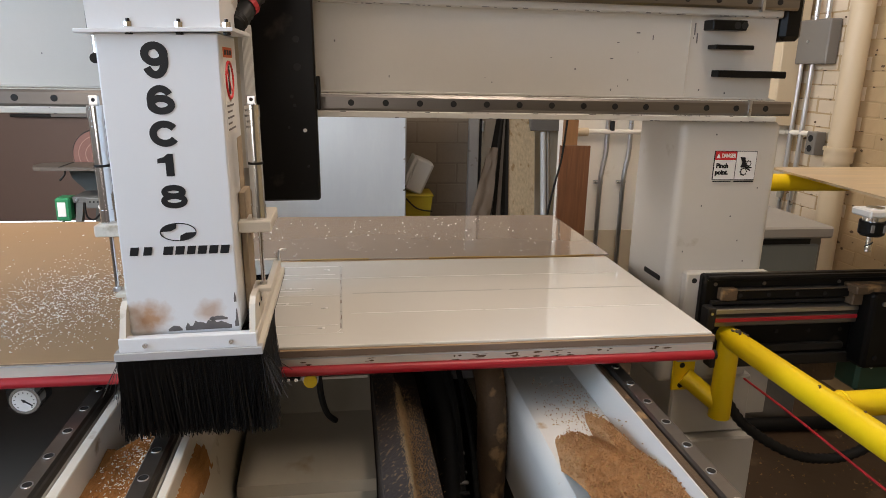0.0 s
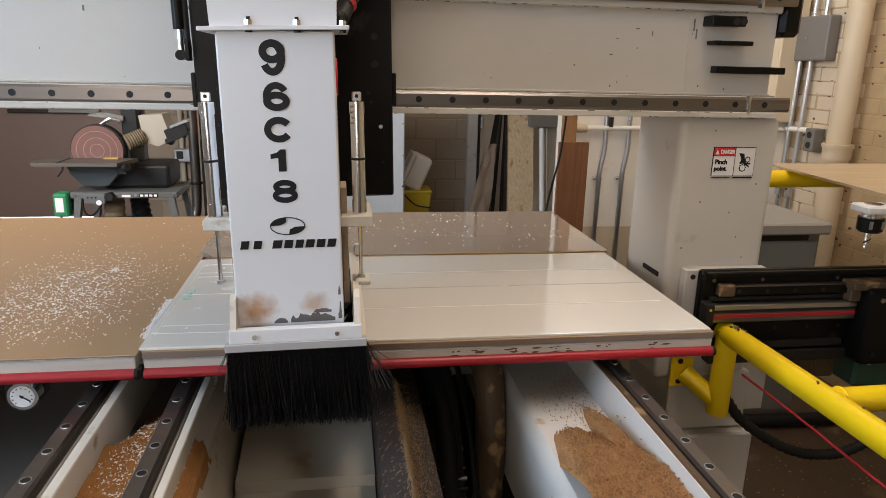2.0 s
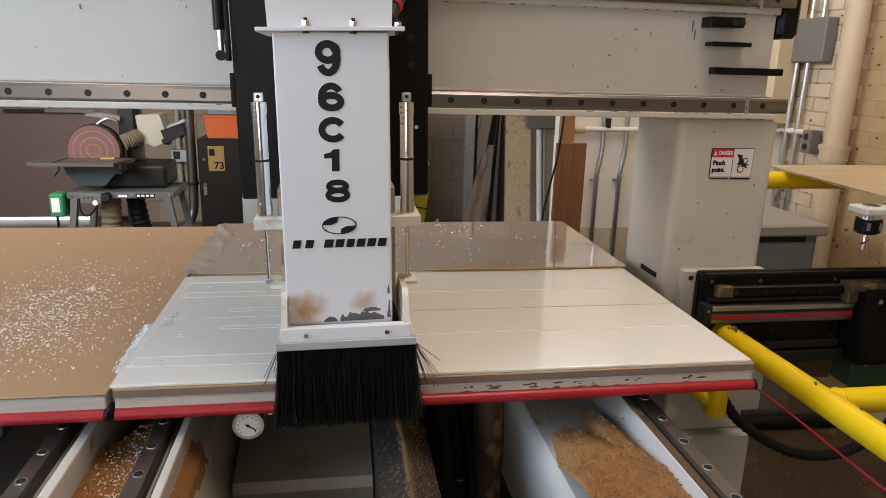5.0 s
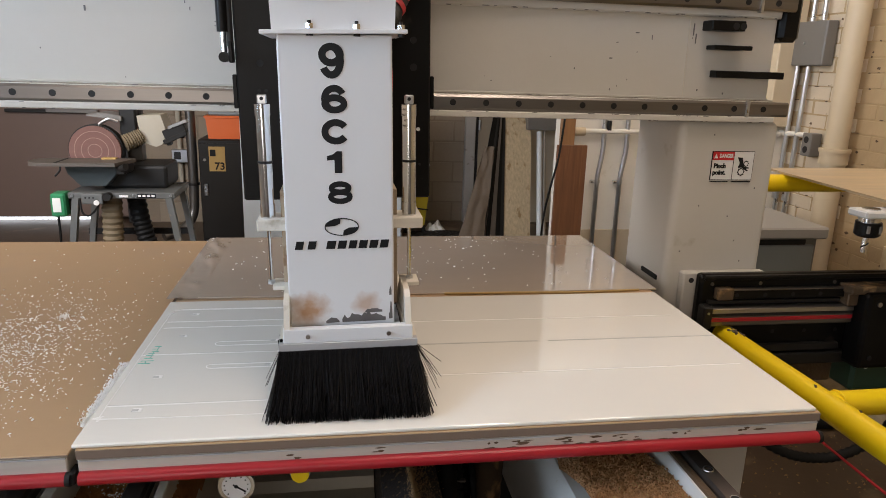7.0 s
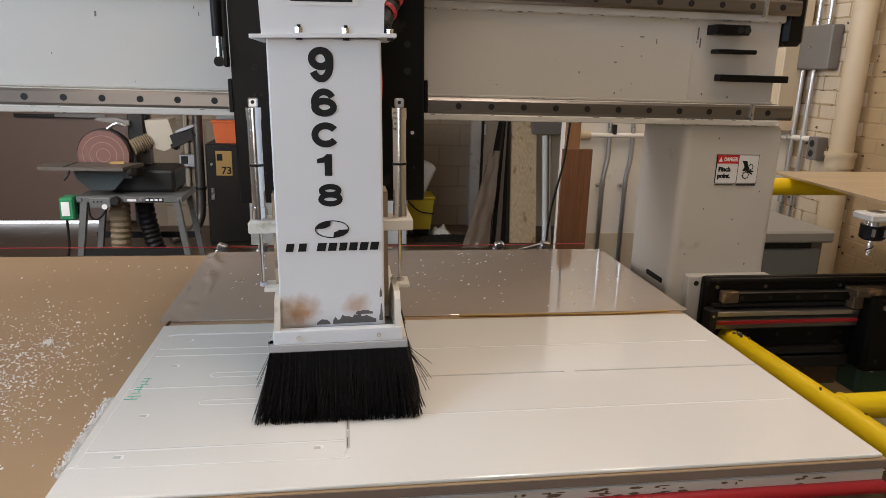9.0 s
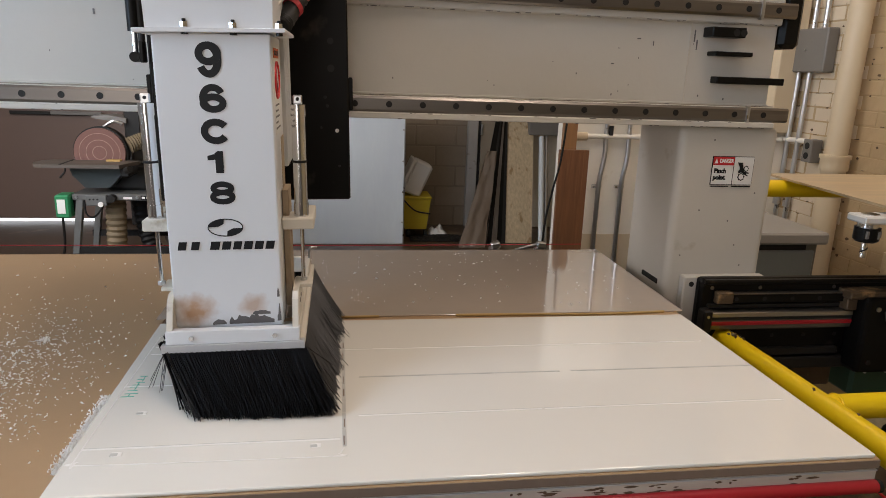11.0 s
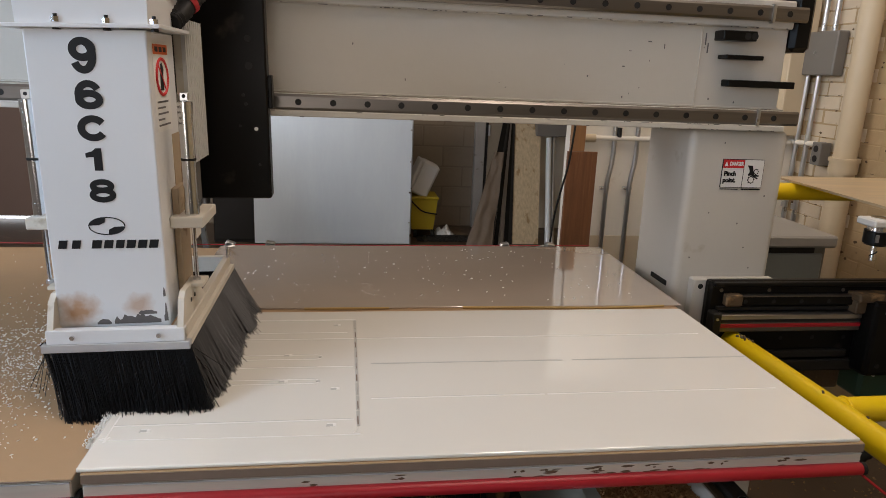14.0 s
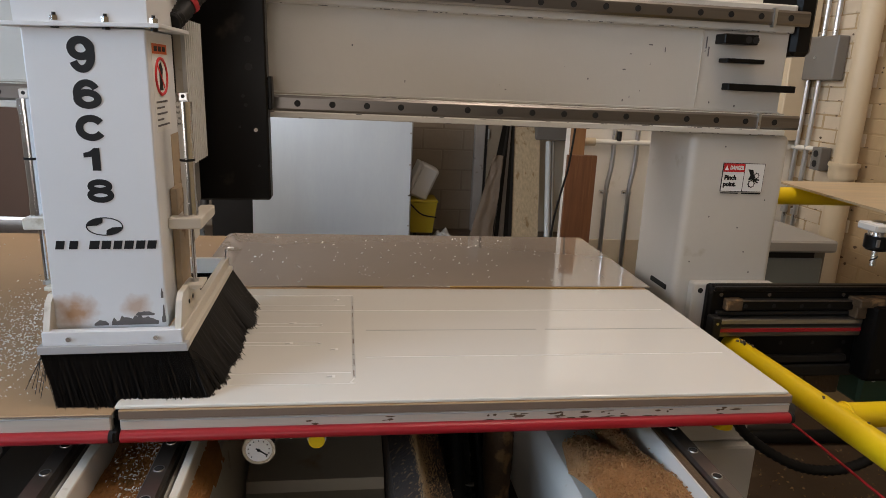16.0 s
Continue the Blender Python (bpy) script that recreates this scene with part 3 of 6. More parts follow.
solo("sawdust_pile", heap(-0.7215, -0.628, -1.1, -0.20, trough_heap, 30, 200, rough=0.004), "dust_orange", "orange sawdust with white shavings in the trough", kind="stuff")


def slope_heap(u, v):
    x = -0.556 + 0.050 * u
    z = 0.81 - (x + 0.556) * 1.43 if x < -0.535 else 0.78 - (x + 0.535) * 5.14
    held = u < 0.50 + 0.12 * noise.noise((v * 9, 4, 2)) and v < 0.93 + 0.05 * noise.noise((u * 6, 1, 1))
    return z + 0.007 * math.sin(math.pi * u) * (1 if held else -2) - (0 if held else 0.004)


solo("sawdust_pile", heap(-0.556, -0.506, -1.1, -0.45, slope_heap, 24, 110, rough=0.003), "dust_orange", "strip of sawdust on the pit slope", kind="stuff")


def in_trough():
    u, v = random.triangular(0.05, 1, 0.85), random.triangular(0.25, 0.92, 0.68)
    return -0.7215 + 0.0935 * u, -1.1 + 0.90 * v, trough_heap(u, v) + random.uniform(0.001, 0.006)


def on_heap():
    while True:
        u, v = random.random(), random.uniform(0.2, 0.80)
        if v < chute_edge(u) - 0.01:
            return 0.1225 + 0.1695 * u, -1.05 + 0.85 * v, chute_heap(u, v) + 0.0035


solo("coarse_sawdust", flakes(3800, on_heap, 0.0022, lift=0.002), "dust", "coarse brown sawdust grains on the heap", kind="stuff")
solo("white_shavings", flakes(620, in_trough, 0.0026), "chip", "white plastic shavings on sawdust", kind="stuff")
solo("loose_sawdust", flakes(420, lambda: (random.triangular(0.135, 0.288, 0.26), random.triangular(-0.55, -0.20, -0.43), 0.7775), 0.0020), "dust", "scattered sawdust on white chute", kind="stuff")
solo("wood_chips", flakes(220, lambda: (random.uniform(0.13, 0.285), random.uniform(-0.85, -0.50), 0.822 + random.uniform(-0.008, 0.004)), 0.003), "kraft", "pale chips on sawdust", kind="stuff")
solo("ridge_dust", flakes(9000, lambda: (lambda d, y: (-0.163 + d, y, 0.807 - abs(d) * 0.62))(random.choice((random.gauss(0.001, 0.0035), random.gauss(0.002, 0.005), abs(random.gauss(0, 0.022)))), random.triangular(-1.0, -0.27, -0.45)), 0.0010), "grit", "tan dust caught along the iron bar", kind="stuff")

# hoses in the pit
solo("black_hose", tube([(-0.075, 0.0, 0.845), (-0.066, -0.12, 0.80), (-0.045, -0.25, 0.70), (-0.035, -0.33, 0.52), (-0.03, -0.36, 0.38)], 0.026, 14, ribs=0.003, steps=16), "rubber", "ribbed black hose hanging in the pit", "hose", smooth=True)
chain = solo("cable_chain", tube([(-0.052, 0.0, 0.862), (-0.040, -0.12, 0.815), (-0.022, -0.25, 0.71), (-0.012, -0.33, 0.52), (-0.008, -0.36, 0.38)], 0.015, 8, steps=10), "rubber", "black plastic cable chain hanging in the pit", "cable chain")
for k in range(26):
    t = k / 25
    cx, cy, cz = -0.050 + 0.040 * t, -0.02 - 0.32 * t ** 0.85, 0.862 - 0.36 * t ** 1.5
    part("chain_link", box(cx - 0.020, cx + 0.020, cy - 0.023, cy - 0.014, cz - 0.004, cz + 0.005, 0.0015, turn=Euler((radians(-25 - 40 * t), 0, 0))), "darksteel" if k % 3 == 1 else "rubber", chain)
part("conduit_tube", tube([(0.0, -0.02, 0.84), (0.004, -0.14, 0.78), (0.018, -0.27, 0.66), (0.03, -0.36, 0.45)], 0.007, 8), "rubber", chain)
solo("dusty_hose", tube([(0.060, -0.02, 0.850), (0.062, -0.12, 0.835), (0.064, -0.24, 0.79), (0.066, -0.28, 0.70), (0.066, -0.29, 0.60), (0.06, -0.29, 0.36)], 0.036, 16, ribs=0.0012, steps=14), "tanhose", "thick dusty brown hose hanging in the pit", "hose", smooth=True)
solo("electric_cable", tube([(-0.335, -0.30, 0.86), (-0.330, -0.31, 0.80), (-0.318, -0.30, 0.75), (-0.30, -0.28, 0.72)], 0.007, 8), "rubber", "black cable below the table", "cable", smooth=True)

# ---- the two moving tables; local y = 0 is the front edge ----
TX0, TX1 = -0.668, 0.532


def gauge(parent, x, z, y):
    g = part("pressure_gauge", rod((x, y, z), (x, y + 0.03, z), 0.029, n=28), "chrome", parent, "round chrome pressure gauge with white dial", smooth=True)
    part("dial", rod((x, y - 0.001, z), (x, y + 0.002, z), 0.0228, n=28), "paper", g)
    part("needle", box(x - 0.007, x + 0.017, y - 0.0022, y - 0.001, z - 0.0047, z - 0.0023, turn=Euler((0, radians(35), 0))), "ink", g)
    part("needle_hub", rod((x, y - 0.0025, z), (x, y - 0.001, z), 0.003, n=12), "ink", g)
    ticks = bmesh.new()
    for k in range(11):
        a = radians(-45 + 27 * k)
        box(x + 0.0185 * math.cos(a) - 0.0010, x + 0.0185 * math.cos(a) + 0.0010, y - 0.002, y - 0.001, z + 0.0185 * math.sin(a) - 0.0010, z + 0.0185 * math.sin(a) + 0.0010, bm=ticks)
    part("dial_mark", ticks, "ink", g)
    part("pipe_stem", rod((x, y + 0.02, z + 0.026), (x, y + 0.02, z + 0.055), 0.007), "zinc", g)


def table(name, x0, x1, top, edge_top, label):
    t = thing(name, 0, 0, 0, label, "machine table", group="moving tables")
    part("board", box(x0, x1, 0.001, 1.262, edge_top + 0.001, top, 0.0012), "mdf", t, "brown fibreboard top")
    # thin dark facing paints the shade on the board's front edge
    part("board_edge", box(x0 + 0.001, x1 - 0.001, -0.0008, 0.002, edge_top + 0.0015, top - 0.0015), "mdf_shaded", t)
    part("frame", box(x0 + 0.002, x1 - 0.002, 0.0, 1.26, 0.899, edge_top, 0.002), "alu", t, "worn bare aluminium edge")
    part("frame_lip", box(x0 + 0.003, x1 - 0.003, -0.0016, 0.001, edge_top - 0.0028, edge_top - 0.0008, 0.0004), "strip", t, "bright upper edge")
    part("bumper", rod((x0 + 0.004, -0.004, 0.9005), (x1 - 0.004, -0.004, 0.9005), 0.0105, n=16), "red", t, "red rubber bumper strip", smooth=True)
    part("bumper_cap", rod((x1 - 0.004, -0.004, 0.9005), (x1 + 0.003, -0.004, 0.9005), 0.0108, n=16), "rubber", t)
    part("under_frame", box(x0 + 0.02, x1 - 0.02, 0.06, 1.25, 0.866, 0.899), "darkiron", t)
    return t


table_r = table("moving_table", TX0, TX1 + 0.004, 0.9445, 0.9280, "worn aluminium machine table with red bumper and brown board")
table_l = table("moving_table", -1.88, TX0 - 0.010, 0.9385, 0.934, "machine table with brown fibreboard top and red bumper")
part("joint_rubber", box(TX0 - 0.010, TX0 - 0.001, -0.008, 0.02, 0.892, 0.912, 0.002), "rubber", table_l)
for cx in (-0.585, 0.32):
    for cy in (0.12, 1.05):
        part("bearing_block", box(cx - 0.035 if cx < 0 else cx - 0.02, cx + 0.018 if cx < 0 else cx + 0.048, cy, cy + 0.10, 0.8535, 0.866, 0.003), "zinc", table_r)
for cy in (0.12, 1.05):
    part("bearing_block", box(-0.811, -0.741, cy, cy + 0.10, 0.8535, 0.866, 0.003), "zinc", table_l)
gauge(table_r, -0.452, 0.835, 0.052)
part("gauge_manifold", box(-0.478, -0.43, 0.06, 0.11, 0.868, 0.896, 0.003), "zinc", table_r)
yb = part("yellow_button", rod((-0.350, 0.045, 0.853), (-0.350, 0.062, 0.853), 0.0145, n=24), "yellow", table_r, "round yellow push button", smooth=True)
part("button_collar", rod((-0.350, 0.055, 0.853), (-0.350, 0.10, 0.853), 0.017, n=20), "zinc", yb)
vb = part("valve_block", box(-0.44, -0.375, 0.11, 0.17, 0.825, 0.87, 0.003), "darkiron", table_r)
for k in range(4):
    part("valve_fitting", rod((-0.432 + 0.016 * k, 0.108, 0.862), (-0.432 + 0.016 * k, 0.10, 0.862), 0.005, n=10), "chrome", vb)
    part("valve_fitting", rod((-0.432 + 0.016 * k, 0.108, 0.832), (-0.432 + 0.016 * k, 0.10, 0.832), 0.004, n=10), "chrome", vb)
gauge(table_l, -0.915, 0.838, 0.045)
part("gauge_manifold", box(-0.93, -0.86, 0.055, 0.11, 0.862, 0.896, 0.003), "zinc", table_l)
part("valve_block", box(-0.97, -0.905, 0.09, 0.15, 0.80, 0.85, 0.003), "darkiron", table_l)

# white plastic sheet on the near half: a routed panel outline, tool tracks and recesses
SZ = 0.951
sheet = part("plastic_sheet", box(TX0 - 0.006, TX1 - 0.002, 0.004, 0.634, 0.9446, SZ, 0.0022, seg=2), "hdpe", table_r, "white plastic sheet with routed tracks")


def track(x0, x1, y, w=0.004):
    part("tool_track", box(x0, x1, y - w / 2, y + w / 2, SZ - 0.001, SZ + 0.0004, 0.0002), "track", sheet)
    # thin grey line paints the groove's shadow beside the track
    part("track_edge", box(x0, x1, y + w / 2, y + w / 2 + 0.0014, SZ - 0.001, SZ + 0.0003), "groove_and_shade", sheet)


for x0, x1, y in ((-0.65, -0.285, 0.575), (-0.65, -0.30, 0.50), (-0.65, 0.49, 0.465), (-0.66, -0.29, 0.325), (-0.66, -0.29, 0.12), (-0.52, -0.36, 0.382), (-0.52, -0.36, 0.362), (-0.52, -0.36, 0.272), (-0.52, -0.36, 0.255), (-0.26, 0.05, 0.190), (0.055, 0.50, 0.190)):
    track(x0, x1, y)
part("cut_slot", box(-0.255, -0.002, 0.334, 0.338, SZ - 0.002, SZ + 0.0006), "groove_and_shade", sheet)
part("cut_slot", box(0.0, 0.128, 0.334, 0.338, SZ - 0.002, SZ + 0.0006), "groove_and_shade", sheet)
part("cut_slot", box(0.150, 0.528, 0.334, 0.338, SZ - 0.002, SZ + 0.0006), "groove_and_shade", sheet)
for k in range(9):
    part("through_slot", box(-0.2865, -0.2805, 0.098 + 0.053 * k, 0.148 + 0.053 * k, SZ - 0.004, SZ + 0.0005, 0.0002), "groove_and_shade", sheet, "cut slot showing brown board below")
    part("slot_floor", box(-0.2850 + 0.0008 * (k % 3), -0.2832 + 0.0008 * (k % 2), 0.102 + 0.053 * k, 0.128 + 0.053 * k, SZ - 0.004, SZ + 0.0008), "mdf_shaded", sheet)
for y0, y1 in ((0.382, 0.362), (0.272, 0.255)):
    r = (y0 - y1) / 2
    for x, a0 in ((-0.52, 90), (-0.36, -90)):
        part("track_end", tube([(x + r * math.cos(radians(a0 + 36 * k)), (y0 + y1) / 2 + r * math.sin(radians(a0 + 36 * k)), SZ - 0.0012) for k in range(6)], 0.002, 6, steps=2), "track", sheet, smooth=True)
    part("drill_hole", rod((-0.353, (y0 + y1) / 2, SZ - 0.002), (-0.353, (y0 + y1) / 2, SZ + 0.0008), 0.0035, n=12), "groove_and_shade", sheet)
ring = [(-0.655, 0.55), (-0.66, 0.11), (-0.655, 0.088), (-0.64, 0.078), (-0.31, 0.072), (-0.292, 0.078), (-0.284, 0.095)]
part("panel_outline", tube([(x, y, SZ - 0.0015) for x, y in ring], 0.0022, 6, steps=6), "track", sheet, smooth=True)
part("panel_outline", tube([(x, y, SZ - 0.0012) for x, y in ((-0.655, 0.55), (-0.64, 0.572), (-0.60, 0.578), (-0.31, 0.578), (-0.288, 0.572))], 0.0022, 6, steps=6), "track", sheet, smooth=True)
for x, y in ((-0.608, 0.104), (-0.326, 0.104), (-0.605, 0.226), (-0.60, 0.418), (-0.60, 0.545), (-0.322, 0.232), (-0.322, 0.545), (-0.415, 0.382), (-0.415, 0.266)):
    part("recess", box(x - 0.008, x + 0.008, y - 0.006, y + 0.006, SZ - 0.002, SZ + 0.0006, 0.001), "track", sheet)
    # grey patch paints the shade in the recess's corner
    part("recess_shade", box(x - 0.008, x + 0.002, y - 0.005, y + 0.002, SZ - 0.002, SZ + 0.0009), "groove_and_shade", sheet)
# green marker scrawl: bare strokes
for k, (x, y, dx, dy) in enumerate(((-0.655, 0.285, 0.022, 0.004), (-0.652, 0.296, 0.022, 0.004), (-0.644, 0.286, 0.003, 0.010), (-0.65, 0.308, 0.016, 0.003), (-0.65, 0.322, 0.014, 0.003), (-0.648, 0.330, 0.012, 0.003), (-0.644, 0.340, 0.014, 0.003), (-0.646, 0.352, 0.012, 0.003), (-0.644, 0.365, 0.013, 0.003), (-0.640, 0.312, 0.003, 0.03), (-0.636, 0.345, 0.003, 0.022))):
    part("marker_stroke", box(x, x + dx * (0.5 if dx < 0.004 else 1), y, y + dy * (0.55 if dy < 0.005 else 1), SZ - 0.001, SZ + 0.0005), "greenink", sheet)
rough_edge = flakes(1500, lambda: (TX0 - 0.006 - abs(random.gauss(0, 0.006)), random.uniform(0.07, 0.30), 0.943 + random.uniform(0, 0.007)), 0.0019, lift=0.002)
tagged(part("edge_fuzz", rough_edge, "chip", table_r), kind="stuff")

# clear smoky plastic on the far half
clear = part("clear_sheet", box(TX0 + 0.004, TX1 + 0.02, 0.668, 1.262, 0.9446, 0.9485, 0.001), "clear", table_r, "glossy smoky clear plastic sheet")
part("split_edge", tube([(-0.02, 0.664, 0.9475), (0.15, 0.657, 0.949), (0.33, 0.654, 0.9475), (0.50, 0.664, 0.9475)], 0.0035, 6), "kraft", table_r, "torn brown tape edge", smooth=True)
part("split_edge", tube([(-0.40, 0.664, 0.9475), (-0.30, 0.660, 0.949), (-0.20, 0.664, 0.9475)], 0.003, 6), "kraft", table_r, smooth=True)
tagged(part("plastic_shaving", flakes(150, lambda: (random.uniform(-0.60, 0.48), random.uniform(0.70, 1.22), 0.949), 0.0035), "chip", table_r), kind="stuff")
crumple = heap(-0.690, -0.618, 0.66, 1.25, lambda u, v: 0.9488 + 0.010 * max(0, noise.noise((u * 1.6 + v * 2, v * 6, 5))) * math.sin(math.pi * u), 16, 60, rough=0.0006)
part("crumpled_film", crumple, "clear", table_r, "crumpled clear film along the sheet", smooth=True)
rp = random.Random(31)
stains = bmesh.new()
for x, w, n in ((-0.05, 0.07, 13), (0.06, 0.08, 9), (0.16, 0.05, 8), (0.25, 0.05, 5), (0.38, 0.06, 6), (-0.42, 0.08, 3), (-0.25, 0.06, 3)):
    for _ in range(n):
        px, pz = x + rp.random() * w, rp.choice((0.9195, 0.9215, 0.9175, 0.911)) + rp.gauss(0, 0.0012)
        pw, ph = rp.uniform(0.002, 0.012), rp.uniform(0.0007, 0.0022)
        prism([(px - pw, pz), (px - pw * 0.4, pz - ph), (px + pw * 0.5, pz - ph * 0.7), (px + pw, pz + ph * 0.2), (px + pw * 0.2, pz + ph), (px - pw * 0.6, pz + ph * 0.6)], 1, -0.0004 - 0.0004 * rp.random(), 0.002, stains)
tagged(part("edge_stains", stains, "gap", table_r, "dark brown glue stains on the aluminium edge"), kind="stuff")
wire = solo("safety_cord", tube([(-1.9, 0.64, 0.897), (-0.3, 0.64, 0.893), (0.60, 0.64, 0.897)], 0.0018, 6), "redcord", "thin red cord strung behind the gantry", "cord")
for x, r in ((-0.70, 20), (-0.565, 10), (0.265, -15), (0.435, 12)):
    ck = thing("toggle_clamp", x, 0.62, 0.88, "small steel toggle clamp behind the table", "clamp", group="toggle clamps")
    part("clamp_base", box(x - 0.018, x + 0.018, 0.605, 0.635, 0.862, 0.892, 0.004), "zinc", ck)
    part("clamp_jaw", box(x - 0.012, x + 0.02, 0.60, 0.63, 0.890, 0.912, 0.004, turn=Euler((0, radians(r), 0))), "zinc", ck)
part("clamp_lever", rod((0.44, 0.62, 0.905), (0.345, 0.625, 0.878), 0.006), "zinc", ck)
solo("rear_shelf", box(-1.7, 0.56, 0.59, 0.66, 0.835, 0.862, 0.004), "darkiron", "dark steel cross bar behind the gantry", "cross bar")
for x in (-1.66, 0.50):
    solo("shelf_post", box(x, x + 0.05, 0.60, 0.65, 0.0, 0.835, 0.003), "darkiron", "dark steel post under the cross bar", "post")


def on_left():
    while True:
        x, y = random.gauss(-0.95, 0.10), random.gauss(0.36, 0.17)
        if -1.4 < x < -0.69 and 0.05 < y < 1.0:
            return x, y, 0.9392


tagged(part("plastic_shaving", flakes(2300, on_left, 0.0026), "chip", table_l, "white plastic shavings"), kind="stuff")
tagged(part("plastic_shaving", flakes(180, lambda: (random.uniform(-1.4, -0.69), random.uniform(0.1, 1.2), 0.9392), 0.0032), "chip", table_l), kind="stuff")
part("shaving_clump", flakes(70, lambda: (-0.885 + random.gauss(0, 0.005), 0.57 + random.gauss(0, 0.005), 0.940 + random.uniform(0, 0.004)), 0.0028, lift=0.003), "chip", table_l)

# ---- the spindle head; local x as it stands at 7 s ----
HX0, HX1, HF, HB = -0.3735, -0.1925, -0.570, -0.405
HC = (HX0 + HX1) / 2
head = thing("spindle_head", HC, -0.3, 1.3, "white router spindle head with black brush skirt and model number", "spindle head")
part("lower_housing", box(HX0, HX1, HF, HB, 1.056, 1.545, 0.003, seg=2), "head_dust", head, "white painted housing")
part("dark_floor", box(HX0 + 0.008, HX1 - 0.008, HF + 0.01, HB - 0.01, 1.0545, 1.058), "grimy", head)
part("upper_housing", prism([(HX0 - 0.006, 1.546), (HX0 - 0.012, 1.72), (HX0 + 0.02, 1.80), (HX1 - 0.02, 1.80), (HX1 + 0.010, 1.72), (HX1 + 0.004, 1.550)], 1, HF - 0.004, HB + 0.03), "head", head)
part("flange", box(HX0 - 0.024, HX1 + 0.024, HF - 0.014, HB + 0.03, 1.5455, 1.552, 0.001, turn=Euler((0, radians(-1.0), 0))), "head", head)
for bx in (HX0 + 0.052, HX0 + 0.125, HX1 + 0.014):
    b = part("flange_bolt", rod((bx, HF - 0.004, 1.5535), (bx, HF - 0.004, 1.561), 0.0062, n=6), "chrome", head)
    part("bolt_tip", rod((bx, HF - 0.004, 1.561), (bx, HF - 0.004, 1.5655), 0.003, n=8), "darkiron", b)
    part("bolt_head", rod((bx, HF - 0.004, 1.5425), (bx, HF - 0.004, 1.547), 0.006, n=6), "darkiron", b)
part("print_label", box(HC - 0.055, HC + 0.055, HF - 0.0052, HF - 0.003, 1.594, 1.640), "paper", head)
for k, w in enumerate((0.048, 0.048, 0.03)):
    part("print_line", box(HC - 0.05, HC - 0.05 + 2 * w, HF - 0.0058, HF - 0.004, 1.600 + 0.011 * k, 1.6045 + 0.011 * k), "ink", head)


def stroke(path, w, closed=False, bm=None, proud=0.001):
    """A flat raised ribbon of width w along path (x, z) on the housing's front."""
    bm = bm or bmesh.new()
    n = len(path)
    rings = []
    for i, (x, z) in enumerate(path):
        a, c = path[(i - 1) % n if closed else max(i - 1, 0)], path[(i + 1) % n if closed else min(i + 1, n - 1)]
        d = Vector((c[0] - a[0], c[1] - a[1])).normalized()
        ox, oz = -d.y * w / 2, d.x * w / 2
        rings.append([bm.verts.new(v) for v in ((x + ox, HF + 0.001, z + oz), (x + ox, HF - proud, z + oz), (x - ox, HF - proud, z - oz), (x - ox, HF + 0.001, z - oz))])
    for a, c in zip(rings, rings[1:] + (rings[:1] if closed else [])):
        for k in range(4):
            bm.faces.new((a[k], a[(k + 1) % 4], c[(k + 1) % 4], c[k]))
    if not closed:
        bm.faces.new(rings[0])
        bm.faces.new(rings[-1][::-1])
    bmesh.ops.recalc_face_normals(bm, faces=bm.faces)
    return bm


def arc(cx, cz, rx, rz, a0, a1, n=22):
    return [(cx + rx * math.cos(radians(a0 + (a1 - a0) * k / n)), cz + rz * math.sin(radians(a0 + (a1 - a0) * k / n))) for k in range(n + 1)]


def digit(ch, x, z, wide, high, w):
    rx, rz = (wide - w) / 2, (high - w) / 2
    if ch in "69":
        s = 1 if ch == "6" else -1
        br = 0.57 * rz
        bm = stroke([(x + s * px, z + s * pz) for px, pz in arc(0, 0, rx, rz, 30, 268, 30)], w)
        stroke([(x + s * px, z + s * pz) for px, pz in arc(0, br - rz, rx, br, 0, 346, 25)], w, True, bm, 0.0013)
    elif ch == "C":
        bm = stroke(arc(x, z, rx, rz, 34, 326, 30), w)
    else:
        bm = stroke(arc(x, z - rz + 0.53 * rz, rx, 0.53 * rz, 0, 345, 23), w, True)
        stroke(arc(x, z + rz - 0.47 * rz, rx * 0.90, 0.47 * rz, 0, 345, 23), w, True, bm, 0.0013)
    part("digit", bm, "ink", head)


digit("9", -0.2895, 1.505, 0.040, 0.055, 0.0116)
digit("6", -0.2865, 1.4455, 0.0415, 0.045, 0.0108)
digit("C", -0.2855, 1.3935, 0.046, 0.041, 0.0112)
digit("8", -0.2810, 1.293, 0.041, 0.0385, 0.0092)
dx1, dz1, h1 = -0.2880, 1.344, 0.036
part("digit", prism([(dx1 - 0.001, dz1 - h1 / 2), (dx1 + 0.0115, dz1 - h1 / 2), (dx1 + 0.0115, dz1 + h1 / 2), (dx1 + 0.003, dz1 + h1 / 2), (dx1 - 0.003, dz1 + h1 * 0.36), (dx1 - 0.013, dz1 + h1 * 0.28), (dx1 - 0.013, dz1 + h1 * 0.08), (dx1 - 0.001, dz1 + h1 * 0.11)], 1, HF - 0.001, HF + 0.001), "ink", head)
# maker's mark and name: an oval with two dark leaves, and plain slanted bars
oval = [(HC + 0.003 + 0.028 * math.cos(a), HF - 0.0006, 1.2345 + 0.0145 * math.sin(a)) for a in [k * math.pi / 12 for k in range(25)]]
part("oval_mark", tube(oval, 0.0009, 5, steps=2), "ink", head)
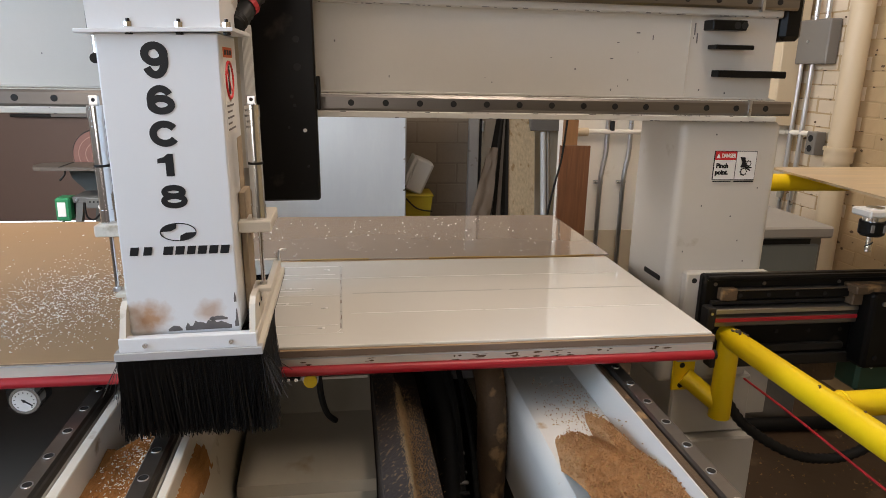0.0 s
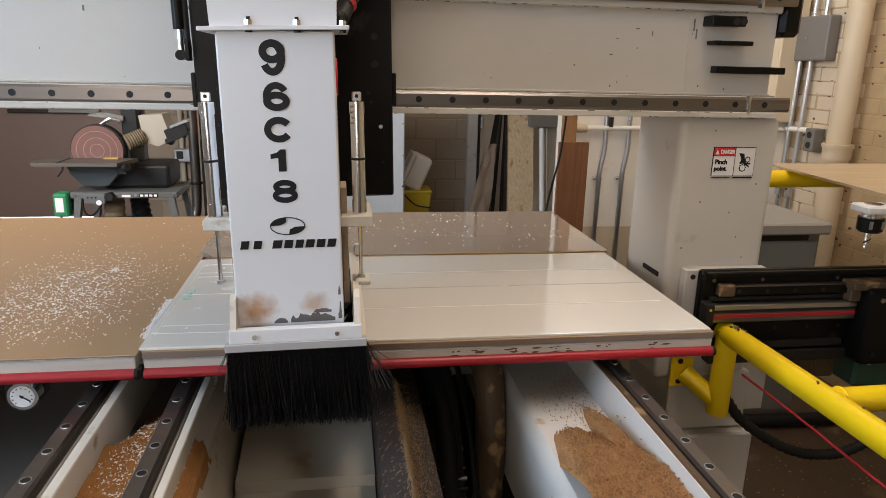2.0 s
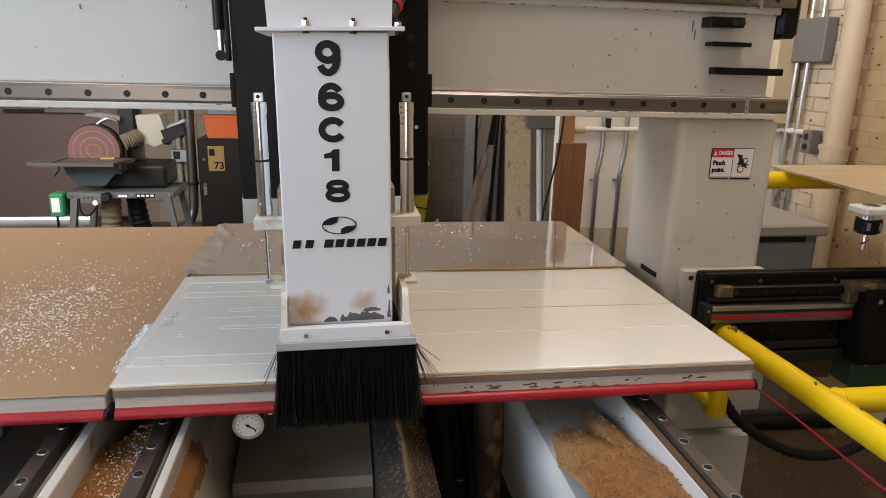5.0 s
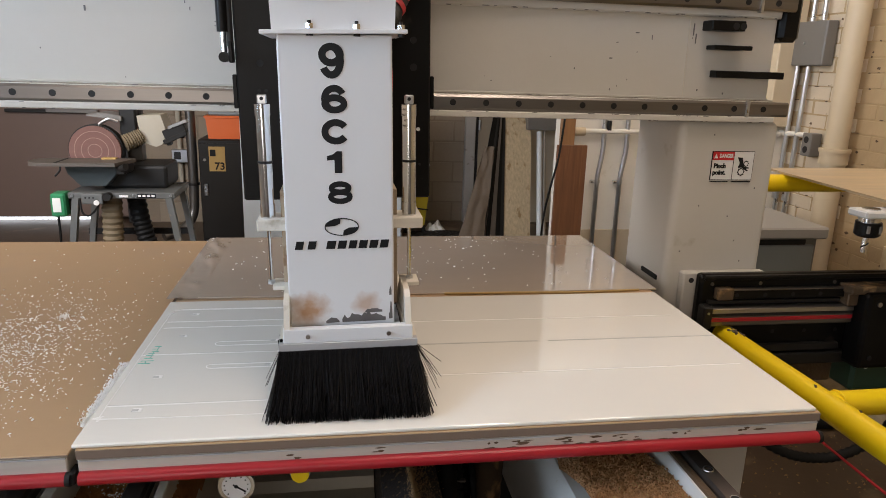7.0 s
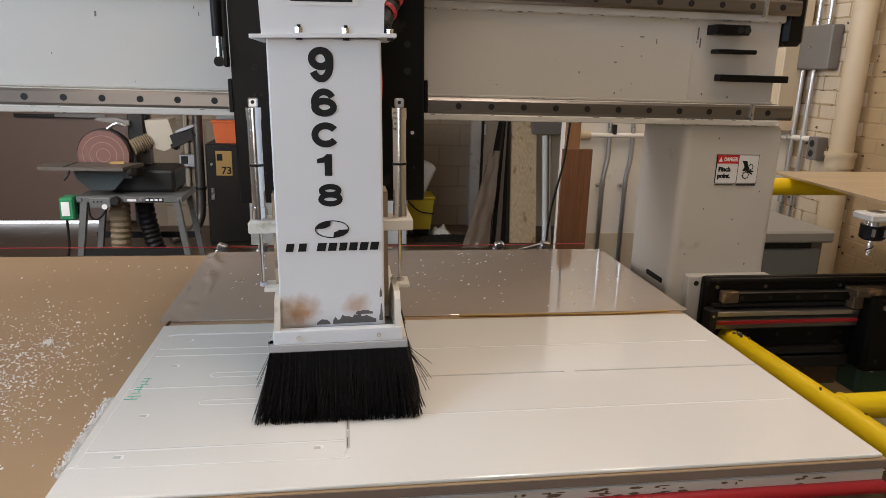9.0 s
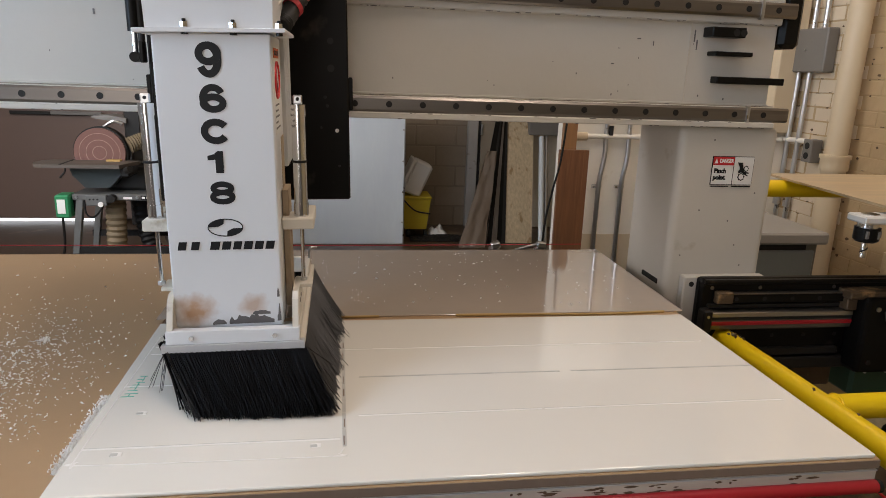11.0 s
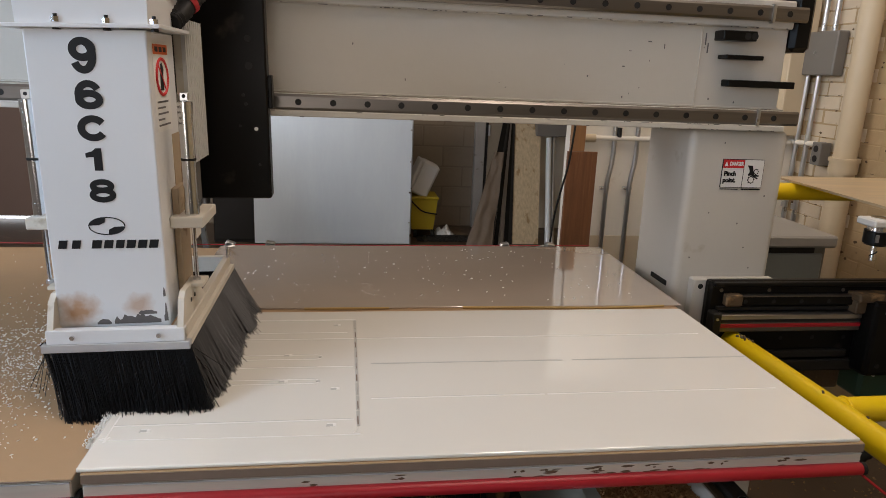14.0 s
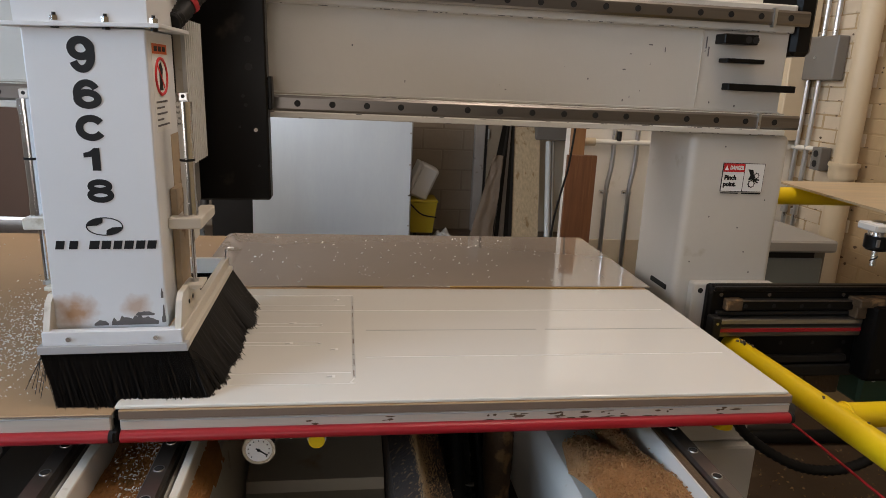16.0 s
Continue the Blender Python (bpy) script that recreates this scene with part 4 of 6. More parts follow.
for s in (1, -1):
    pts = [(HC + 0.003 + s * 0.0275 * math.cos(a), 1.2345 + s * 0.0140 * math.sin(a)) for a in [math.pi * (0.52 + 0.46 * k / 8) for k in range(9)]]
    pts += [(HC + 0.003 - s * 0.012, 1.2345 + s * 0.0015), (HC + 0.003 - s * 0.003, 1.2345 + s * 0.006)]
    part("oval_leaf", prism(pts, 1, HF - 0.0012, HF + 0.001), "ink", head)
for k, (x, w) in enumerate(((-0.355, 0.013), (-0.334, 0.013), (-0.302, 0.015), (-0.2835, 0.014), (-0.2655, 0.013), (-0.248, 0.014), (-0.230, 0.014), (-0.212, 0.014))):
    x += 0.003
    z = 1.2035
    part("name_bar", prism([(x - w / 2 - 0.001, z - 0.007), (x + w / 2 - 0.001, z - 0.007), (x + w / 2 + 0.002, z + 0.007), (x - w / 2 + 0.002, z + 0.007)], 1, HF - 0.0012, HF + 0.001), "ink", head)


def bare(x0, x1, z0, h, seed):
    """A patch of bare metal with a ragged upper edge."""
    n = max(4, int((x1 - x0) / 0.004))
    top = [(x0 + (x1 - x0) * k / n, z0 + h * max(0.15, 0.65 + 0.7 * noise.noise((k * 0.6, seed, 3)) - 0.4 * abs(2 * k / n - 1) ** 3)) for k in range(n + 1)]
    part("bare_patch", prism([(x0, z0)] + top + [(x1, z0 + 0.0005)], 1, HF - 0.0005, HF + 0.001), "wear", head)


# the bare patches at the housing's foot
bare(HX0 + 0.062, HX0 + 0.085, 1.0625, 0.013, 1)
bare(HX0 + 0.090, HX0 + 0.166, 1.0630, 0.022, 2)
bare(HX0 + 0.130, HX0 + 0.160, 1.079, 0.012, 5)
bare(HX1 - 0.0095, HX1 - 0.003, 1.066, 0.036, 3)
bare(HX1 - 0.0085, HX1 - 0.0045, 1.110, 0.028, 4)
# side warning sticker
st = part("warning_sticker", box(HX1 - 0.001, HX1 + 0.0006, -0.548, -0.452, 1.385, 1.528), "paper", head, "red and white warning sticker")
part("sticker_header", box(HX1, HX1 + 0.0012, -0.545, -0.455, 1.510, 1.526), "orange", st)
for k in range(3):
    part("header_print", box(HX1, HX1 + 0.0015, -0.535 + 0.026 * k, -0.517 + 0.026 * k, 1.514, 1.522), "ink", st)
part("sticker_ring", tube([(HX1 + 0.001, -0.50 + 0.036 * math.cos(a), 1.474 + 0.029 * math.sin(a)) for a in [k * math.pi / 10 for k in range(21)]], 0.0026, 6, steps=2), "dangerred", st)
part("sticker_slash", box(HX1, HX1 + 0.0016, -0.502, -0.498, 1.448, 1.500, turn=Euler((radians(45), 0, 0))), "dangerred", st)
part("sticker_symbol", prism([(-0.512, 1.452), (-0.492, 1.452), (-0.494, 1.470), (-0.488, 1.486), (-0.497, 1.497), (-0.506, 1.494), (-0.510, 1.475)], 0, HX1, HX1 + 0.0012), "ink", st)
for k, w in enumerate((0.07, 0.05, 0.065, 0.04, 0.075)):
    part("sticker_line", box(HX1, HX1 + 0.0010, -0.54, -0.54 + w, 1.432 - 0.0095 * k, 1.4350 - 0.0095 * k), "wear", st)
part("side_grime", box(HX1 - 0.001, HX1 + 0.0007, -0.462, HB - 0.004, 1.062, 1.375), "grimy", head, "brown grime on the housing side")
# guide strips, cylinders and rods at both sides
for s, cx, arm in ((-1, HX0 - 0.034, HX0 - 0.052), (1, HX1 + 0.034, HX1 + 0.056)):
    side = HX0 if s < 0 else HX1
    part("guide_bar", box(side + s * 0.001, side + s * 0.012, -0.50, -0.43, 1.07, 1.285, 0.001), "grimy", head, "greasy brown guide bar")
    br = part("cylinder_bracket", box(min(side, arm), max(side, arm), -0.525, -0.46, 1.2185, 1.2385, 0.002), "cream", head)
    part("bracket_side", box(min(side + s * 0.03, arm), max(side + s * 0.03, arm), -0.47, -0.40, 1.2185, 1.2385, 0.002), "cream", br)
    cy = part("air_cylinder", rod((cx, -0.50, 1.258), (cx, -0.50, 1.422), 0.0118, n=20), "chrome", head, "bright steel air cylinder", smooth=True)
    part("cylinder_end", rod((cx, -0.50, 1.2385), (cx, -0.50, 1.262), 0.0128, n=20), "chrome", cy, smooth=True)
    part("cylinder_cap", rod((cx, -0.50, 1.414), (cx, -0.50, 1.434), 0.0130, n=20), "chrome", cy, smooth=True)
    part("cylinder_eye", box(cx - 0.008, cx + 0.008, -0.504, -0.496, 1.434, 1.450, 0.002), "zinc", cy)
    part("eye_hole", rod((cx, -0.5045, 1.443), (cx, -0.5035, 1.443), 0.0032, n=12), "hole", cy)
    part("cable_tie", rod((cx, -0.50, 1.334), (cx, -0.50, 1.338), 0.0128, n=20), "rubber", cy)
    part("piston_rod", rod((cx, -0.50, 1.118), (cx, -0.50, 1.22), 0.0036, n=10), "chrome", head)
    part("rod_nut", rod((cx, -0.50, 1.116), (cx, -0.50, 1.123), 0.007, n=6), "zinc", head)
part("rear_housing", box(HC - 0.05, HC + 0.05, HB, -0.12, 1.14, 1.75, 0.006), "darkiron", head)
part("heat_sink", box(HC + 0.068, HC + 0.082, -0.30, -0.12, 1.30, 1.58), "cream", head)
for k in range(9):
    part("fin", box(HC + 0.082, HC + 0.090, -0.30 + 0.019 * k, -0.294 + 0.019 * k, 1.30, 1.58), "head", head)
part("side_cover", box(HC + 0.05, HC + 0.075, -0.34, -0.20, 1.13, 1.20, 0.004), "cream", head)
part("side_column", box(HC + 0.05, HC + 0.07, -0.33, -0.14, 1.20, 1.44, 0.003), "greybox", head)
# black back plate that rides on the beam
pl = part("back_plate", box(-0.503, -0.0655, -0.082, -0.030, 1.189, 1.85, 0.004), "black", head, "black painted carriage plate")
for px, pz, pr in ((-0.105, 1.555, 0.0075), (-0.105, 1.495, 0.0085), (-0.450, 1.50, 0.008), (-0.115, 1.41, 0.004), (-0.12, 1.43, 0.004), (-0.13, 1.36, 0.003), (-0.46, 1.36, 0.004), (-0.455, 1.44, 0.004), (-0.44, 1.44, 0.004), (-0.09, 1.27, 0.003), (-0.44, 1.26, 0.003)):
    part("plate_bolt", rod((px, -0.0835, pz), (px, -0.08, pz), pr, n=12), "hole", pl)
# no opening: a white disc paints the daylight behind the plate
part("plate_hole", rod((-0.094, -0.0838, 1.3535), (-0.094, -0.08, 1.3535), 0.0045, n=14), "paper", pl, "white disc painted as daylight through a hole")
part("rail_wiper", box(-0.0655, -0.056, -0.075, -0.03, 1.40, 1.475, 0.002), "black", pl)
part("rail_wiper", box(-0.513, -0.503, -0.075, -0.03, 1.40, 1.475, 0.002), "black", pl)
part("spring_bracket", box(-0.512, -0.503, -0.115, -0.085, 1.500, 1.545, 0.002), "black", head)
part("gas_spring", rod((-0.509, -0.098, 1.535), (-0.509, -0.098, 1.80), 0.0075, n=12), "darkiron", head, smooth=True)
sp = part("gas_spring", rod((-0.523, -0.10, 1.565), (-0.523, -0.10, 1.80), 0.0125, n=14), "black", head, "black gas spring with chrome rod", smooth=True)
part("spring_rod", rod((-0.523, -0.10, 1.515), (-0.523, -0.10, 1.566), 0.0065, n=12), "chrome", sp, smooth=True)
part("spring_eye", rod((-0.523, -0.112, 1.512), (-0.523, -0.088, 1.512), 0.011, n=14), "black", sp, smooth=True)
hose = part("spiral_hose", tube([(HX1 + 0.005, -0.42, 1.565), (HX1 + 0.022, -0.36, 1.60), (HX1 + 0.05, -0.30, 1.66), (HX1 + 0.06, -0.28, 1.78)], 0.015, 12, ribs=0.003, steps=9), "rubber", head, "black spiral wrapped hose", smooth=True)
for k, (x, y, z) in enumerate(((HX1 + 0.024, -0.356, 1.604), (HX1 + 0.037, -0.33, 1.63), (HX1 + 0.052, -0.297, 1.668))):
    part("hose_band", rod((x - 0.003, y - 0.003, z - 0.003), (x + 0.003, y + 0.003, z + 0.003), 0.0195, n=14), "redcord", hose)
part("white_tube", tube([(HX1 + 0.0, -0.45, 1.60), (HX1 + 0.02, -0.40, 1.63), (HX1 + 0.05, -0.38, 1.66)], 0.006, 8), "white_plastic", head, smooth=True)

# skirt frame and its brushes
SX0, SX1, SF, SB = -0.392, -0.155, -0.600, -0.125
skirt = part("skirt_front", box(SX0 + 0.008, SX1 - 0.008, SF - 0.002, SF + 0.014, 1.040, 1.0645, 0.0015), "head", head, "white skirt frame")
part("skirt_strip", box(SX0, SX1, SF - 0.006, SF + 0.010, 1.0265, 1.0405, 0.001), "strip", head, "brushed aluminium brush holder")
for bx in (SX0 + 0.05, SX1 - 0.05):
    part("skirt_screw", rod((bx, SF - 0.006, 1.052), (bx, SF - 0.001, 1.052), 0.004, n=10), "chrome", head)
for s, ex in ((-1, SX0), (1, SX1)):
    part("skirt_side", box(ex - s * 0.022, ex - s * 0.008, SF, SB, 1.040, 1.062, 0.0015), "cream", head)
    part("side_strip", box(ex - s * 0.012, ex, SF + 0.010, SB, 1.0265, 1.0405, 0.001), "cream", head)
    part("skirt_arm", prism([(SF, 1.062), (SF + 0.02, 1.108), (SF + 0.035, 1.118), (SF + 0.12, 1.118), (SF + 0.13, 1.105), (SF + 0.19, 1.062)], 0, ex - s * 0.020, ex - s * 0.010), "cream", head)
    part("rod_foot", box(min(ex - s * 0.02, ex + s * 0.012), max(ex - s * 0.02, ex + s * 0.012), -0.525, -0.475, 1.111, 1.118, 0.001), "cream", head)
    for yy in (SF + 0.07, SF + 0.10):
        part("arm_hole", rod((ex - s * 0.0102, yy, 1.09), (ex - s * 0.0092, yy, 1.09), 0.004, n=10), "hole", head)
part("skirt_back", box(SX0 + 0.008, SX1 - 0.008, SB - 0.014, SB, 1.0265, 1.062, 0.001), "cream", head)
part("skirt_hook", tube([(SX1 - 0.01, SB - 0.02, 1.062), (SX1 - 0.008, SB - 0.02, 1.085), (SX1 + 0.006, SB - 0.01, 1.085)], 0.003, 6), "zinc", head)


def brush(name, p, q, length, tufts, n, rows, fan, seed, up=0.003):
    """Black bristles hanging from the line p-q, in stiff tufts: each an object with its origin at its root. Gives (object, root, place along the line)."""
    rnd = random.Random(seed)
    p, q = Vector(p), Vector(q)
    d = q - p
    along = d.normalized()
    out = Vector((d.y, -d.x, 0)).normalized()
    made = []
    for i in range(tufts):
        u0 = (i + 0.5) / tufts
        root0 = p + d * u0
        wide = d.length / tufts * 1.25
        bm = bmesh.new()
        for r in range(rows):
            for k in range(n):
                u = (k + rnd.random()) / n - 0.5
                whole = (u0 - 0.5) * 2 + 2 * u / tufts
                root = along * u * wide + out * (r / max(1, rows - 1) - 0.5) * 0.010 + Vector((0, 0, up))
                ln = 0.006 + length * rnd.uniform(0.86, 1.02)
                if rnd.random() < 0.03:
                    ln *= rnd.uniform(0.8, 1.06)
                sway = along * (fan * whole ** 5 + rnd.gauss(0, 0.0055)) + out * rnd.gauss(0.002, 0.006)
                w = rnd.uniform(0.0007, 0.0013)
                ring = []
                for t in (0, 0.35, 0.7, 1):
                    c = root + sway * t * t + Vector((0, 0, -ln * t))
                    ww = w * (1 - 0.35 * t)
                    ring.append([bm.verts.new(c + ww * Vector((math.cos(a), math.sin(a), 0))) for a in (0.3, 2.4, 4.5)])
                for a, b in zip(ring, ring[1:]):
                    for m in range(3):
                        bm.faces.new((a[m], a[(m + 1) % 3], b[(m + 1) % 3], b[m]))
        a, o = along * wide * 0.5, out * 0.0025
        vs = [bm.verts.new(v + Vector((0, 0, up))) for v in (-a - o, a - o, a + o, -a + o)] + [bm.verts.new(v * 0.97 + Vector((0, 0, -length * 0.72))) for v in (-a - o, a - o, a + o, -a + o)]
        for f in ((0, 1, 5, 4), (1, 2, 6, 5), (2, 3, 7, 6), (3, 0, 4, 7), (4, 5, 6, 7)):
            bm.faces.new([vs[m] for m in f]).material_index = 1
        me = bpy.data.meshes.new(name)
        bm.to_mesh(me)
        bm.free()
        me.materials.append(M["bristle"])
        me.materials.append(M["core"])
        ob = new(name, me)
        ob.parent = head
        ob.location = root0 - BASE[head.name]
        tagged(ob, "black nylon brush bristles", kind="stuff")
        made.append((ob, root0 - BASE[head.name], u0))
    return made


BR = 0.147
front_tufts = brush("brush_tuft", (SX0 + 0.002, SF + 0.005, 1.028), (SX1 - 0.002, SF + 0.005, 1.028), BR, 28, 22, 3, 0.003, 1, 0.009)
right_tufts = brush("brush_tuft", (SX1 - 0.006, SF + 0.006, 1.028), (SX1 - 0.006, SB, 1.028), BR, 24, 44, 3, 0.0, 2)
left_tufts = brush("brush_tuft", (SX0 + 0.006, SB, 1.028), (SX0 + 0.006, SF + 0.006, 1.028), BR, 12, 45, 2, 0.0, 3)
back_tufts = brush("brush_tuft", (SX1 - 0.035, SB - 0.004, 1.028), (SX0 + 0.035, SB - 0.004, 1.028), 0.07, 6, 40, 1, 0.0, 4)
stray = bmesh.new()
rs = random.Random(9)
for k in range(26):
    x, y, z = SX1 - 0.004, SF + rs.uniform(0.0, 0.04), 1.028
    dx, dy, dz = rs.uniform(0.008, 0.05), rs.uniform(-0.035, 0.01), -rs.uniform(0.04, 0.085)
    tube([(x, y, z), (x + dx * 0.35, y + dy * 0.3, z + dz * 0.35), (x + dx * 0.75, y + dy * 0.7, z + dz * 0.75), (x + dx, y + dy, z + dz)], 0.0006, 4, stray, steps=3)
for k in range(8):
    x, y, z = SX0 + 0.004, SF + rs.uniform(0.0, 0.04), 1.028
    dx, dy, dz = -rs.uniform(0.006, 0.03), rs.uniform(-0.03, 0.01), -rs.uniform(0.05, 0.085)
    tube([(x, y, z), (x + dx * 0.35, y + dy * 0.3, z + dz * 0.35), (x + dx, y + dy, z + dz)], 0.0006, 4, stray, steps=3)
tagged(part("stray_bristles", stray, "bristle", head), kind="stuff")

# ---- tool changer and guard rail at the column ----
tc = thing("tool_changer", 1.0, -0.03, 0.75, "black tool changer slide with steel rails and red stripe", "tool changer")
part("mount_plate", box(0.667, 0.915, -0.012, 0.019, 0.70, 0.968, 0.004), "machine", tc, "white mounting plate")
part("mount_bolt", rod((0.690, -0.0135, 0.946), (0.690, -0.010, 0.946), 0.0075, n=14), "hole", tc)
part("housing", box(0.700, 1.60, -0.045, -0.0125, 0.735, 0.972, 0.010, seg=2), "black", tc)
part("housing_top", box(0.706, 1.60, -0.06, -0.045, 0.958, 0.971, 0.003), "black", tc)
us = part("upper_slide", box(0.748, 1.150, -0.066, -0.045, 0.906, 0.932, 0.002), "black", tc, "black slide with worn bright top")
part("slide_wear", box(0.755, 1.148, -0.0665, -0.046, 0.931, 0.9345, 0.0006), "steel", us)
part("slide_block", box(0.742, 0.790, -0.070, -0.045, 0.904, 0.938, 0.003), "tanhose", tc, "greasy brown slide block")
part("slide_ledge", box(0.722, 1.16, -0.056, -0.045, 0.888, 0.900, 0.002), "darkiron", tc)
ls = part("lower_slide", box(0.722, 1.160, -0.078, -0.045, 0.832, 0.884, 0.003), "darksteel", tc, "aluminium linear slide")
part("slide_cover", box(0.727, 1.158, -0.0805, -0.077, 0.870, 0.883, 0.001), "zinc", ls, "rubbed bright cover strip")
part("slide_groove", box(0.727, 1.158, -0.0788, -0.077, 0.861, 0.869), "hole", ls)
part("red_stripe", box(0.727, 1.158, -0.0800, -0.077, 0.846, 0.857, 0.001), "red", ls, "red belt seal")
part("slide_end", box(0.700, 0.728, -0.082, -0.045, 0.826, 0.890, 0.004), "darkiron", ls)
part("end_screw", rod((0.714, -0.084, 0.872), (0.714, -0.081, 0.872), 0.004, n=8), "zinc", ls)
part("lower_bar", box(0.86, 1.15, -0.058, -0.02, 0.742, 0.765, 0.003), "darkiron", tc)
# dark box put in for the shade below the housing
part("lower_shadow_box", box(0.74, 1.6, -0.06, -0.02, 0.70, 0.735, 0.004), "darkiron", tc)
part("carriage", box(1.165, 1.55, -0.12, -0.045, 0.705, 0.930, 0.012, seg=2), "black", tc)
part("carriage_cap", box(1.125, 1.30, -0.10, -0.045, 0.922, 0.945, 0.003), "tanhose", tc)
part("carriage_post", box(1.130, 1.163, -0.085, -0.045, 0.885, 0.925, 0.003), "tanhose", tc)
for cx, cz in ((1.20, 0.90), (1.20, 0.74), (1.30, 0.86), (1.27, 0.79)):
    part("carriage_bolt", rod((cx, -0.1235, cz), (cx, -0.119, cz), 0.007, n=10), "zinc" if cz > 0.85 else "hole", tc)
part("carriage_cable", tube([(1.22, -0.125, 0.895), (1.235, -0.128, 0.855), (1.28, -0.126, 0.835), (1.36, -0.125, 0.825)], 0.003, 6), "zinc", tc)
for k in range(5):
    part("slide_bolt", rod((0.80 + 0.085 * k, -0.0675, 0.918), (0.80 + 0.085 * k, -0.065, 0.918), 0.006, n=10), "hole", us)
    part("slide_bolt", rod((0.74 + 0.10 * k, -0.0465, 0.800), (0.74 + 0.10 * k, -0.044, 0.800), 0.006, n=10), "hole", tc)
for hx in (0.735, 0.88, 1.11):
    part("housing_screw", rod((hx, -0.0470, 0.945), (hx, -0.044, 0.945), 0.0055, n=8), "steel", tc)
part("rusty_bracket", box(1.055, 1.175, -0.02, 0.06, 0.625, 0.70, 0.004), "tanhose", tc, "rusty brown bracket")
part("green_box", box(1.22, 1.50, -0.05, 0.10, 0.60, 0.70, 0.01), "dkgreen", tc, "dark green gearbox")
for gx in (1.26, 1.33):
    part("gearbox_bolt", rod((gx, -0.053, 0.68), (gx, -0.049, 0.68), 0.007, n=8), "zinc", tc)
part("rear_panel", box(0.93, 1.06, 0.12, 0.16, 0.45, 0.735, 0.003), "machine", tc)

GX, GZ, FX = 0.785, 0.798, 0.70
guard = thing("guard_rail", GX, -0.06, 0.55, "yellow painted pipe guard rail with chipped paint", "guard rail")
part("wall_flange", box(FX - 0.034, FX + 0.034, 0.002, 0.0115, 0.605, 0.70, 0.003), "yellow", guard)
for dz in (0.685, 0.622):
    part("flange_bolt", rod((FX - 0.008, 0.0, dz), (FX - 0.008, 0.003, dz), 0.008, n=10), "hole", guard)
part("stub_pipe", rod((FX + 0.004, 0.004, 0.650), (GX, -0.063, 0.585), 0.027, n=20), "yellow", guard, smooth=True)
part("post_pipe", rod((GX, -0.065, 0.552), (GX, -0.065, GZ + 0.01), 0.0305, n=22), "yellow", guard, smooth=True)
part("top_pipe", rod((GX, -0.040, GZ - 0.002), (GX, -1.9, GZ + 0.012), 0.0305, n=22), "yellow", guard, smooth=True)
part("branch_pipe", rod((GX, -0.472, GZ + 0.002), (1.7, -0.45, GZ - 0.006), 0.029, n=20), "yellow", guard, smooth=True)
part("weld_bead", tube([(GX + 0.029, -0.472 + 0.029 * math.cos(a), GZ + 0.002 + 0.029 * math.sin(a)) for a in [k * math.pi / 6 for k in range(13)]], 0.0035, 6, steps=2), "yellow", guard)
for k, (cy, cx, r) in enumerate(((-0.115, -0.004, 0.011), (-0.135, 0.008, 0.006), (-0.098, 0.006, 0.005), (-0.56, 0.01, 0.006), (-0.44, -0.006, 0.007))):
    part("chip_mark", rod((GX + cx - 0.002, cy, GZ + 0.0288), (GX + cx + 0.002, cy - 0.002, GZ + 0.0296), r, r * 0.8, n=7), "tanhose", guard)
for k, (cy, cx, r) in enumerate(((-0.105, -0.002, 0.016), (-0.118, 0.010, 0.010), (-0.092, -0.010, 0.008), (-0.082, 0.004, 0.006), (-0.50, 0.013, 0.010), (-0.49, 0.017, 0.008))):
    pts = [(cy + r * (0.75 + 0.5 * noise.noise((a * 1.7, k * 3, 1))) * math.cos(a), GX + cx + 0.55 * r * (0.75 + 0.5 * noise.noise((a * 2.1, k * 5, 4))) * math.sin(a)) for a in [j * math.pi / 8 for j in range(16)]]
    bm = bmesh.new()
    top = [bm.verts.new((x, y, GZ + 0.0003 + math.sqrt(max(0.0, 0.0309 ** 2 - (x - GX) ** 2)))) for y, x in pts]
    low = [bm.verts.new(v.co - Vector((0, 0, 0.002))) for v in top]
    bm.faces.new(top)
    for j in range(16):
        bm.faces.new((top[j - 1], top[j], low[j], low[j - 1]))
    bmesh.ops.recalc_face_normals(bm, faces=bm.faces)
    part("bare_spot", bm, "wear", guard, "brown spot of chipped paint")
part("far_post", rod((GX, -1.9, 0), (GX, -1.9, GZ), 0.0305), "yellow", guard)
part("far_post", rod((1.7, -0.45, 0), (1.7, -0.45, GZ), 0.029), "yellow", guard)
eye = thing("cord_anchor", 0.80, -0.02, 0.68, "bright steel shackle holding the red cord", "shackle")
part("shackle", tube([(0.80, -0.022, 0.74), (0.815, -0.04, 0.72), (0.81, -0.05, 0.70), (0.80, -0.035, 0.69), (0.795, -0.022, 0.71)], 0.006, 8), "chrome", eye, smooth=True)
part("strap", box(0.80, 0.812, -0.024, -0.021, 0.69, 0.76, 0.001), "zinc", eye)
solo("red_line", tube([(0.855, -0.055, 0.662), (0.86, -0.20, 0.660), (0.86, -0.349, 0.659), (0.86, -0.583, 0.654), (0.86, -1.0, 0.65), (0.86, -1.6, 0.645)], 0.0032, 6), "redcord", "thin red emergency pull line along the rail", "line")
